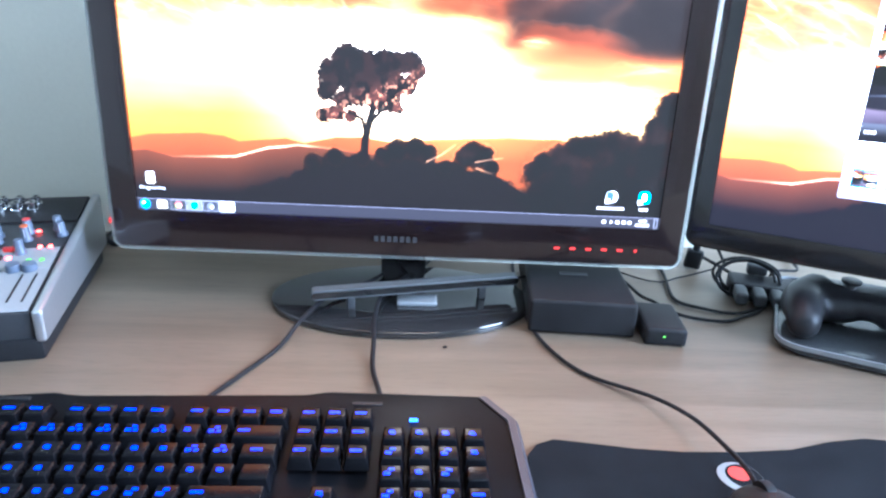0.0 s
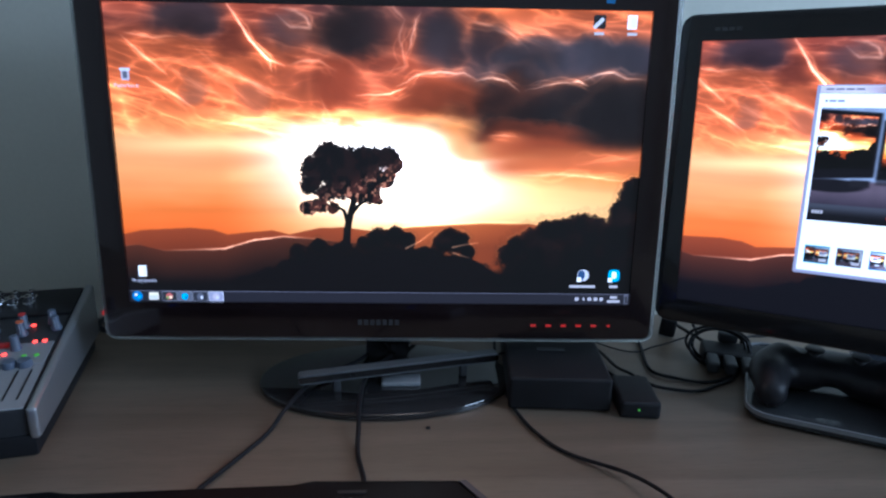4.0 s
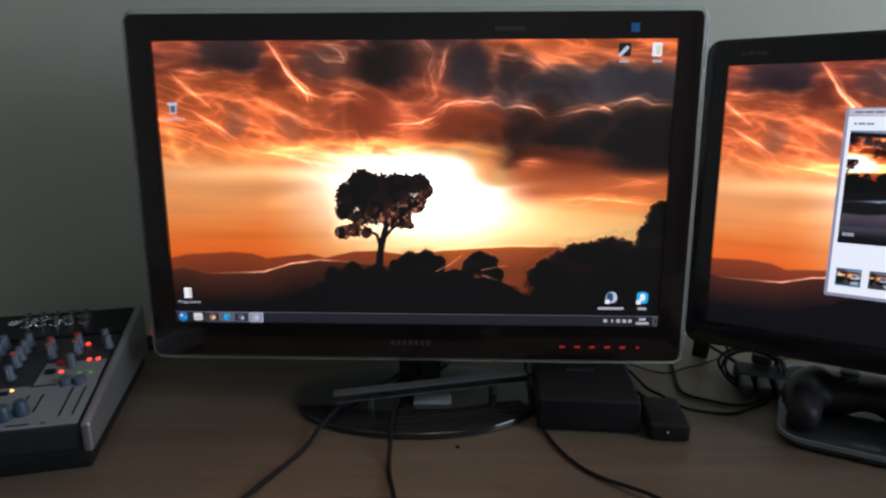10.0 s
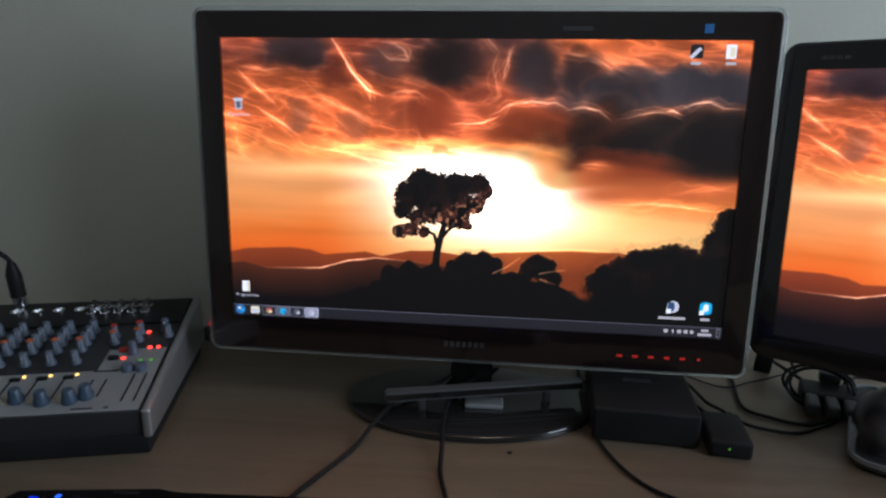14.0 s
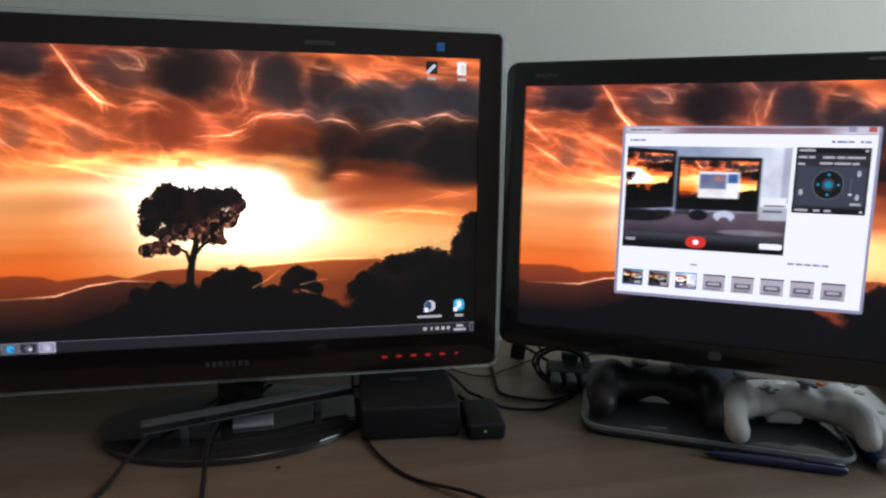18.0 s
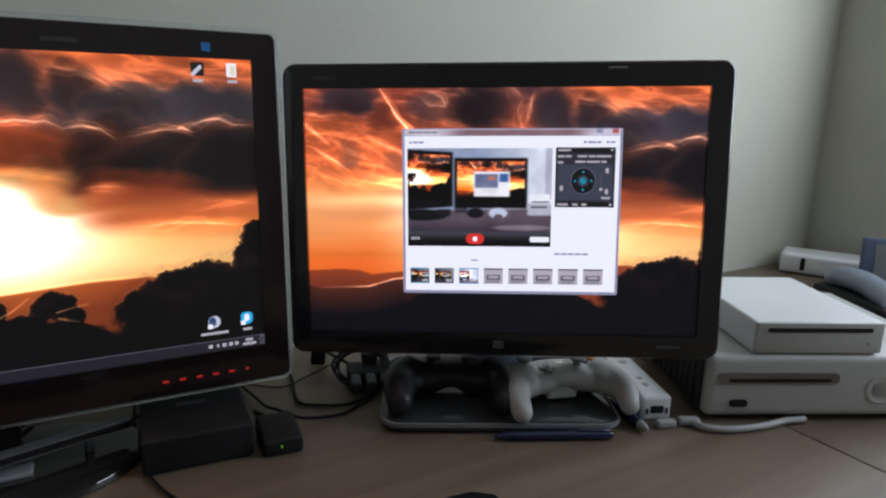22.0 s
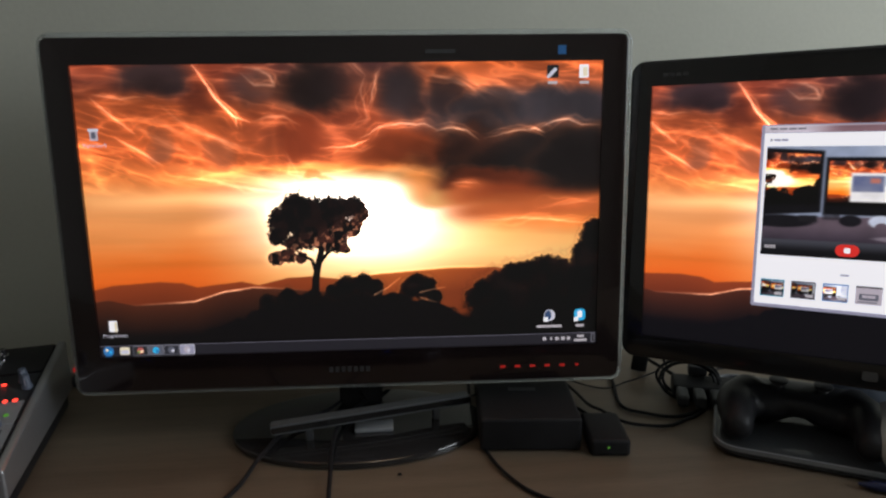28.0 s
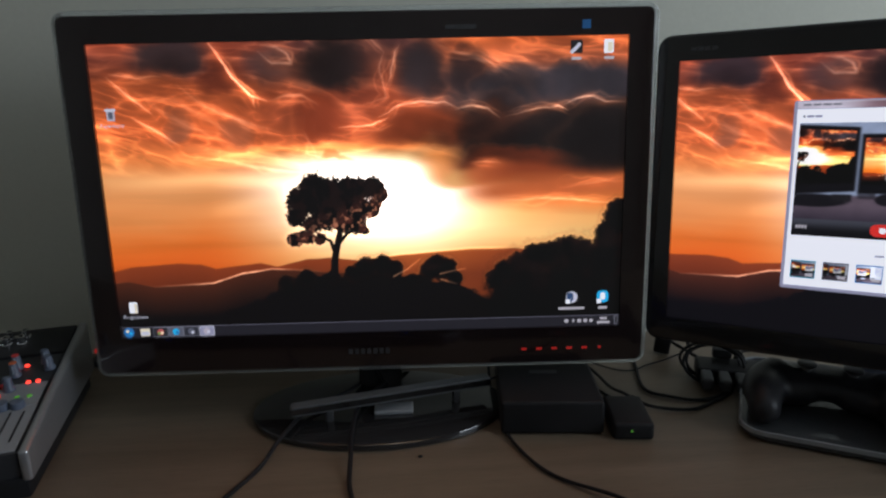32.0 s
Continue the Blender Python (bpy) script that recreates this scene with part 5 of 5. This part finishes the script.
m_body = melt(part("body", joined(blob(0.030, 0.056, 0.030, at=(0, 0, 0.006)), box(0.052, 0.095, 0.010, 0.004, 2, (0, 0, 0.006))), MATT, mouse), 0.002)
part("wheel", moved(turned([(0.0105, -0.003), (0.011, 0), (0.0105, 0.003)], 24), pose(0, 0.034, 0.022, 0, 90, 0)), RUBBER, mouse)

# ---- mixing desk ----
MX = pose(-0.3005, -0.1250, DESK, 0, 0, 13.0)
mix = thing("mixing_console", MX, "small audio mixing console with rows of knobs and lit indicators", "mixer")
MWD, MD, MH0, MH1 = 0.250, 0.238, 0.0445, 0.0765
SL = math.degrees(math.atan2(MH1 - MH0, MD))


def wedge(x0, x1, y0, y1, inset=0.0, floor_=0.012):
    bm = bmesh.new()
    h = lambda y: MH0 + (MH1 - MH0) * y / MD - inset
    c = [(x0, y0), (x1, y0), (x1, y1), (x0, y1)]
    a = [bm.verts.new((x, y, floor_)) for x, y in c]
    b = [bm.verts.new((x, y, h(y))) for x, y in c]
    bm.faces.new(a[::-1])
    bm.faces.new(b)
    for i in range(4):
        bm.faces.new((a[i], a[(i + 1) % 4], b[(i + 1) % 4], b[i]))
    return bm


body = wedge(-MWD + 0.006, -0.006, 0.0, MD)
bmesh.ops.bevel(body, geom=body.edges[:], offset=0.002, segments=2, profile=0.6, affect="EDGES")
part("body", body, MIXER_DARK, mix)
part("plinth", box(MWD - 0.026, MD - 0.006, 0.020, 0.003, 2, (-MWD / 2 + 0.010, MD / 2 - 0.006, 0.0102)), MATT, mix)
for x in (-0.0035, -MWD + 0.0035):
    cheek = wedge(x - 0.0045, x + 0.0045, -0.004, MD + 0.003, -0.003, 0.017)
    bmesh.ops.bevel(cheek, geom=cheek.edges[:], offset=0.0035, segments=3, profile=0.6, affect="EDGES")
    part("side_cheek", cheek, SILVER, mix, "silver side cheek")
TOP = pose(-MWD, 0, MH0, SL, 0, 0)


def on_top(x, y, z=0.0):
    """A place on the sloping panel, x from its left edge, y from its front edge."""
    return TOP @ pose(x, y, z)


part("fader_panel", box(0.220, 0.072, 0.0012, 0.0004, 1), MIXER_TOP, mix, "pale grey lower panel", on_top(0.129, 0.038, 0.0006))
part("fader_panel", box(0.060, 0.042, 0.0012, 0.0004, 1), MIXER_TOP, mix, "pale grey lower panel", on_top(0.208, 0.0955, 0.0006))
part("jack_panel", box(0.232, 0.062, 0.0030, 0.0008, 2), MATT, mix, "black connector panel", on_top(0.125, 0.205, 0.0015))
knob_body = finish("knob", turned([(0.0056, 0), (0.0056, 0.0025), (0.0044, 0.004), (0.0039, 0.0145), (0.0033, 0.0155), (0, 0.0155)], 14), KNOB)
cap_red, cap_orange = (finish("knob_cap", turned([(0.0037, 0), (0.0037, 0.0008), (0, 0.0009)], 12), c) for c in (KNOB_RED, KNOB_ORANGE))


pointer = finish("pointer", box(0.0010, 0.0012, 0.0100, 0.0003, 1, (0, -0.0042, 0.0090)), PALE_MARK)


def knob(x, y, cap=None):
    k = part("knob", knob_body, KNOB, mix, "", on_top(x, y, 0.001))
    part("pointer", pointer, PALE_MARK, k, "pale pointer line")
    if cap:
        part("knob_cap", cap, KNOB_ORANGE, k, "", pose(0, 0, 0.0155))


level_body = finish("level_knob", turned([(0.0072, 0), (0.0072, 0.005), (0.0060, 0.007), (0.0055, 0.0135), (0.0046, 0.0145), (0, 0.0145)], 18), FADER_BLUE)
for i in range(6):
    x = 0.0258 + 0.0252 * i
    for r, y in enumerate((0.0920, 0.1170, 0.1310, 0.1450, 0.1590)):
        knob(x - 0.003 * (r > 0), y, cap_orange if r == 1 else None)
    part("channel_light", turned([(0.0018, 0), (0.0018, 0.001), (0, 0.0016)], 12), LED_YELLOW if i else LED_RED, mix, "", on_top(0.0340 + 0.0254 * i, 0.068 if i else 0.064, 0.0012))
    part("mute_button", box(0.010, 0.0045, 0.003, 0.001, 2), MATT, mix, "", on_top(0.0280 + 0.0254 * i, 0.0625, 0.0025))
    part("fader_slot", box(0.0016, 0.042, 0.0006), MATT, mix, "black fader slot", on_top(0.0240 + 0.0255 * i, 0.040, 0.0014))
    part("channel_label", box(0.0075, 0.020, 0.0003), BEIGE_MARK, mix, "beige channel label", on_top(0.0340 + 0.0252 * i, 0.030, 0.0014))
    part("level_knob", level_body, FADER_BLUE, mix, "dark blue level knob", on_top(0.0461 + 0.0250 * i, 0.020 + 0.006 * (i in (2, 3)), 0.001))
part("level_knob", level_body, FADER_BLUE, mix, "dark blue level knob", on_top(0.184, 0.0266, 0.001))
for x, y, cap in ((0.179, 0.130, cap_orange), (0.204, 0.134, cap_orange), (0.234, 0.142, None), (0.176, 0.144, cap_red), (0.202, 0.150, cap_red), (0.228, 0.156, None)):
    knob(x, y, cap)
for x in (0.2090, 0.2225):
    part("main_knob", turned([(0.0066, 0), (0.0066, 0.004), (0.0058, 0.007), (0, 0.0078)], 18), KNOB, mix, "low grey main knob", on_top(x, 0.0730, 0.001))
part("main_knob", knob_body, KNOB, mix, "pale main knob", on_top(0.206, 0.106, 0.001))
for x, y, lamp in ((0.198, 0.096, LED_RED), (0.220, 0.117, LED_RED), (0.229, 0.117, LED_RED), (0.210, 0.152, LED_RED), (0.217, 0.090, LED_GREEN), (0.228, 0.090, LED_GREEN)):
    part("meter_light", turned([(0.0024, 0), (0.0024, 0.001), (0, 0.0022)], 12), lamp, mix, "", on_top(x, y, 0.0014))
part("phones_button", box(0.009, 0.006, 0.004, 0.001, 2), KNOB_RED, mix, "red push button", on_top(0.194, 0.112, 0.003))
part("phones_button", box(0.010, 0.006, 0.004, 0.001, 2), MATT, mix, "black push button", on_top(0.188, 0.096, 0.003))
for x, y, l in ((0.1805, 0.043, 0.026), (0.1935, 0.041, 0.030), (0.2188, 0.040, 0.048), (0.2305, 0.040, 0.048)):
    part("fader_slot", box(0.0016, l, 0.0006), MATT, mix, "black fader slot", on_top(x, y, 0.0014))
for x, w in ((0.188, 0.024), (0.208, 0.004), (0.186, 0.020)):
    part("panel_mark", box(w, 0.0022, 0.0003), MIXER_DARK, mix, "", on_top(x, 0.072 if w > 0.022 else 0.007, 0.0014))
part("panel_gap", box(0.003, MD - 0.006, 0.0016), MATT, mix, "dark gap beside the cheek", on_top(0.2405, MD / 2, 0.0002))
jack = finish("jack_socket", turned([(0.0066, 0), (0.0066, 0.0025), (0.0048, 0.003), (0.0040, 0.003), (0.0040, 0.0005), (0, 0.0005)], 18), CHROME)
for i in range(6):
    part("jack_socket", jack, CHROME, mix, "chrome ringed socket", on_top(0.043 + 0.0240 * i, 0.2110, 0.0030))
phono = finish("phono_socket", turned([(0.0052, 0), (0.0052, 0.004), (0.0042, 0.0042), (0.0042, 0.012), (0.0024, 0.012), (0.0024, 0.006), (0, 0.006)], 16), CHROME)
for i in range(5):
    for r in range(2):
        part("phono_socket", phono, CHROME, mix, "chrome phono socket", on_top(0.132 + 0.0155 * i, 0.198 + 0.015 * r, 0.0030))
# microphone lead, its plug standing in the back of the console
lead = thing("microphone_cable", MX @ TOP @ pose(0.044, 0.222, 0.003), "thick black microphone cable looping out of the mixer", "cable", "cables on the desk")
part("plug_tip", turned([(0.0078, 0), (0.0078, 0.018), (0.0070, 0.020)], 18), CHROME, lead, "chrome plug collar")
part("plug_sleeve", turned([(0.0086, 0.018), (0.0086, 0.046), (0.0055, 0.058), (0.0042, 0.062)], 18), MATT, lead)
part("wire", tube([(0, 0, 0.055), (-0.003, 0.0, 0.068), (-0.022, 0.0, 0.078), (-0.062, -0.005, 0.070), (-0.110, -0.02, 0.034), (-0.150, -0.030, -0.004), (-0.156, -0.036, -0.036), (-0.115, -0.042, -0.055), (-0.05, -0.050, -0.060)], 0.0030, 10, 8), RUBBER, lead)

# ---- game pads on the foot of the second monitor ----
def game_pad(m, label, skin, dark, lift, stick_at, cross_at, buttons, bulk=1.0, spread=1.0):
    """A pad standing on its grip ends and triggers, its origin between the grip ends."""
    pad_ = thing("game_controller", m, label, "game controller", "game controllers")
    h = 0.0240 + lift
    forms = [blob(0.062, 0.029, 0.0135 * bulk, at=(0, 0.066, h + 0.004)), blob(0.036, 0.030, 0.0165 * bulk, at=(-0.034, 0.062, h)), blob(0.036, 0.030, 0.0165 * bulk, at=(0.034, 0.062, h))]
    for s in (-1, 1):
        forms.append(tube([(s * 0.044, 0.064, h + 0.001), (s * 0.058, 0.046, h), (s * 0.0655 * spread, 0.022, 0.0225), (s * 0.064 * spread, 0.003, 0.0145 * bulk)], (0.0235 * bulk ** 0.4, 0.0118 * bulk), 18, 6))
        forms.append(blob(0.0120 * bulk, 0.0125 * bulk, 0.0127 * bulk, at=(s * 0.064 * spread, 0.003, 0.0129 * bulk)))
        forms.append(blob(0.0210, 0.0230, 0.0165, at=(s * 0.0500, 0.047, h + 0.001)))
    for x, y in stick_at:
        forms.append(blob(0.0150, 0.0150, 0.0075, at=(x, y, h + 0.0115)))
    melt(part("body", joined(*forms), skin, pad_), 0.0018, 28)
    for x, y in stick_at:
        part("stick", turned([(0.0062, 0), (0.0045, 0.005), (0.0088, 0.008), (0.0095, 0.0105), (0.0075, 0.0118), (0, 0.0110)], 20), dark, pad_, "thumb stick", pose(x, y, h + 0.0160))
    for x, y, mat_ in buttons:
        part("button", turned([(0.0048, 0), (0.0048, 0.0040), (0.0036, 0.0057), (0, 0.0061)], 16), mat_, pad_, "", pose(x, y, h + 0.0125))
    for s in (-1, 1):
        part("shoulder_button", box(0.032, 0.014, 0.014, 0.005, 3), dark, pad_, "", pose(s * 0.043, 0.088, h - 0.002, 0, 0, -s * 8))
        part("trigger", box(0.020, 0.014, 0.022, 0.005, 3), dark, pad_, "", pose(s * 0.045, 0.080, 0.0115, 12, 0, -s * 8))
    x, y = cross_at
    part("cross_pad", joined(box(0.020, 0.007, 0.004, 0.001, 2), box(0.007, 0.020, 0.004, 0.001, 2)), dark, pad_, "", pose(x, y, h + 0.0150))
    return pad_


B_GREEN, B_ORANGE = surface("green_button", (0.10, 0.30, 0.05), 0.3), surface("orange_button", (0.55, 0.16, 0.04), 0.3)
game_pad(pose(0.4450, -0.1115, DESK + 0.0120, 0, 0, -28), "black wireless game controller standing on the monitor's foot", PAD_BLACK, MATT_GREY, -0.002, ((-0.021, 0.058), (0.021, 0.058)), (-0.043, 0.066), ((0.043, 0.074, MATT_GREY), (0.043, 0.050, MATT_GREY), (0.031, 0.062, MATT_GREY), (0.055, 0.062, MATT_GREY)), 1.3, 0.92)
white_pad = game_pad(pose(0.5665, -0.1835, DESK + 0.0120, 0, 0, -19), "white game controller with coloured buttons on the monitor's foot", OFFWHITE, GREY, 0.0, ((-0.044, 0.064), (0.020, 0.057)), (-0.018, 0.055), ((0.044, 0.074, B_ORANGE), (0.044, 0.052, B_GREEN), (0.033, 0.063, BLUE), (0.055, 0.063, RED)))
part("guide_button", turned([(0.0065, 0), (0.0065, 0.002), (0.004, 0.0034), (0, 0.0038)], 20), CHROME, white_pad, "silver guide button", pose(0.0, 0.070, 0.0385))
for gx in (-0.014, 0.014):
    part("menu_button", blob(0.0032, 0.0022, 0.0014), GREY, white_pad, "", pose(gx, 0.070, 0.0400))
part("battery_pack", box(0.038, 0.036, 0.018, 0.005, 3), WHITE, white_pad, "white battery pack under the body", pose(0.0, 0.064, 0.0115))

# ---- remote, pens, white lead ----
remote = thing("remote_control", pose(0.6905, -0.143, DESK, 0, 0, -22), "white slim game remote lying on the desk", "remote control")
part("casing", box(0.0365, 0.148, 0.030, 0.006, 4, (0, 0, 0.0155)), WHITE, remote)
part("end_socket", box(0.016, 0.002, 0.009, 0.001, 2, (0, -0.0742, 0.015)), MATT, remote, "black socket")
for x in (-0.012, 0.012):
    part("end_slot", box(0.003, 0.002, 0.007, 0.0005, 1, (x, -0.0742, 0.013)), MATT, remote)
part("cross_pad", joined(box(0.016, 0.005, 0.003, 0.001, 2, (0, 0.050, 0.031)), box(0.005, 0.016, 0.003, 0.001, 2, (0, 0.050, 0.031))), OFFWHITE, remote)
part("trigger_button", turned([(0.0055, 0), (0.0055, 0.001), (0, 0.0014)], 16, (0, 0.028, 0.0303)), OFFWHITE, remote)
for y in (-0.022, -0.040):
    part("button", turned([(0.004, 0), (0.004, 0.001), (0, 0.0012)], 14, (0, y, 0.0303)), OFFWHITE, remote)
pen = thing("ballpoint_pen", pose(0.5303, -0.1898, DESK + 0.0052, 0, 90, -26), "dark blue ballpoint pen lying on the desk", "pen", "pens")
part("barrel", turned([(0.0012, -0.068), (0.0048, -0.055), (0.0052, 0.0), (0.0050, 0.060), (0.0035, 0.064)], 16), BLUE, pen)
part("clip", box(0.0018, 0.004, 0.038, 0.0006, 1, (-0.006, 0, 0.042)), BLUE, pen)
pen2 = thing("ballpoint_pen", pose(0.6325, -0.200, DESK + 0.0070, 0, 90, -98), "blue and white ballpoint pen under the controllers", "pen", "pens")
part("barrel", turned([(0.0055, -0.036), (0.0066, 0.0), (0.0060, 0.018)], 16), BLUE, pen2)
part("tip", turned([(0.0060, 0.018), (0.0045, 0.026), (0.0015, 0.031)], 16), GREY, pen2, "grey tip")
white_lead = thing("white_cable", pose(0, 0, DESK), "white cable with a plug lying before the console", "cable", "cables on the desk")
part("wire", tube([(0.692, -0.240, 0.005), (0.694, -0.254, 0.005), (0.714, -0.270, 0.005), (0.753, -0.283, 0.005), (0.790, -0.288, 0.005), (0.816, -0.297, 0.005)], 0.0040, 10, 8), LEAD_GREY, white_lead)
part("plug", box(0.024, 0.011, 0.008, 0.003, 3), LEAD_GREY, white_lead, "", pose(0.690, -0.236, 0.0055, 0, 0, -30))
part("plug", box(0.022, 0.010, 0.008, 0.002, 3), LEAD_GREY, white_lead, "", pose(0.661, -0.227, 0.0055, 0, 0, -20))

# ---- consoles ----
CONSOLE = pose(0.716, -0.243, DESK, 0, 0, -27.0)
big_console = thing("game_console", CONSOLE, "off-white game console lying flat with a dark disc tray", "game console", "game consoles")
case = box(0.309, 0.258, 0.076, 0.010, 4, (0.1485, 0.129, 0.045))
for v in case.verts:
    v.co.x += 0.004 * math.cos(math.pi * (v.co.z - 0.045) / 0.076) * (-1 if v.co.x < 0.15 else 1)
part("casing", case, OFFWHITE, big_console)
# grille and slats are coloured dark to stand for the shade on this side
part("shaded_side_grille", box(0.004, 0.240, 0.062, 0.0015, 2, (-0.0105, 0.129, 0.044)), MATT, big_console, "side grille, with the shade on that side put into its dark colour")
for k in range(14):
    part("grille_slat", box(0.002, 0.005, 0.054, 0.0006, 1, (-0.0130, 0.024 + 0.016 * k, 0.044)), MATT, big_console)
for fx in (0.03, 0.28):
    for fy in (0.025, 0.23):
        part("foot", box(0.03, 0.02, 0.008, 0.002, 2, (fx, fy, 0.0042)), RUBBER, big_console)
tray_bm = slab(0.145, 0.0132, 0.0062, -0.0016, 0.001, shift=(0.0765, 0.0558))
part("disc_tray", tray_bm, TRAY, big_console, "dark grey disc tray")
part("disc_slot", slab(0.122, 0.004, 0.0018, -0.0022, -0.0016, shift=(0.078, 0.0535)), MATT, big_console)
part("memory_slot", slab(0.022, 0.009, 0.004, -0.0014, 0.001, shift=(0.032, 0.0247)), MATT, big_console)
part("power_ring", moved(turned([(0.0185, 0), (0.0185, 0.0012), (0.0165, 0.002), (0.0145, 0.0008), (0.0, 0.0012)], 32), pose(0.2017, 0.0005, 0.042, 90, 0, 0)), OFFWHITE, big_console)
part("power_button", moved(turned([(0.009, 0), (0.009, 0.0016), (0, 0.0022)], 28), pose(0.2017, 0.0, 0.042, 90, 0, 0)), SILVER, big_console)
small_console = thing("game_console", CONSOLE @ pose(0.0445, 0.006, 0.0845), "small white game console lying on the larger console", "game console", "game consoles")
part("casing", box(0.152, 0.190, 0.038, 0.0030, 3, (0.076, 0.095, 0.019)), WHITE, small_console)
# white like the casing; the front's shade is put into a darker colour
part("shaded_front_panel", box(0.150, 0.004, 0.036, 0.001, 2, (0.076, -0.0005, 0.019)), OFFWHITE, small_console)
part("disc_slot", slab(0.1245, 0.005, 0.0023, -0.0034, -0.0024, shift=(0.0755, 0.0288)), MATT, small_console, "black disc slot")
part("power_button", box(0.008, 0.001, 0.004, 0.001, 1, (0.138, -0.0026, 0.012)), OFFWHITE, small_console)

# ---- far end of the desk ----
router = thing("router", pose(1.535, 0.070, DESK, 0, 0, -62), "flat white router lying near the wall corner", "router")
part("casing", box(0.22, 0.09, 0.042, 0.009, 4, (0, 0, 0.024)), WHITE, router)
part("mark", slab(0.009, 0.028, 0.004, -0.0462, -0.0452, shift=(-0.065, 0.025)), MATT, router)
for fx in (-0.09, 0.09):
    part("foot", box(0.012, 0.06, 0.004, 0.001, 1, (fx, 0, 0.002)), RUBBER, router)
phone = thing("desk_phone", pose(1.366, -0.109, DESK, 0, 0, -21), "dark desk telephone with a silver-blue handset", "telephone")
part("base", box(0.165, 0.17, 0.032, 0.010, 3, (0, 0, 0.0165)), MATT, phone)
part("handset", tube([(-0.045, 0.075, 0.040), (-0.048, 0.045, 0.052), (-0.050, -0.010, 0.054), (-0.052, -0.075, 0.040)], (0.019, 0.021), 16, 8), SILVER_BLUE, phone, "silver-blue handset")
for i in range(3):
    for k in range(4):
        part("key", box(0.012, 0.009, 0.004, 0.001, 1, (0.018 + 0.018 * i, 0.035 - 0.014 * k, 0.034)), GREY, phone)
organiser = thing("display_stand", pose(1.500, -0.075, DESK, -8, 0, -50), "blue-grey upright desk display panel", "display")
part("panel", box(0.15, 0.016, 0.108, 0.004, 3, (0, 0, 0.056)), SLATE, organiser)
part("screen", box(0.115, 0.002, 0.075, 0.001, 1, (0.004, -0.0085, 0.060)), GREY, organiser)
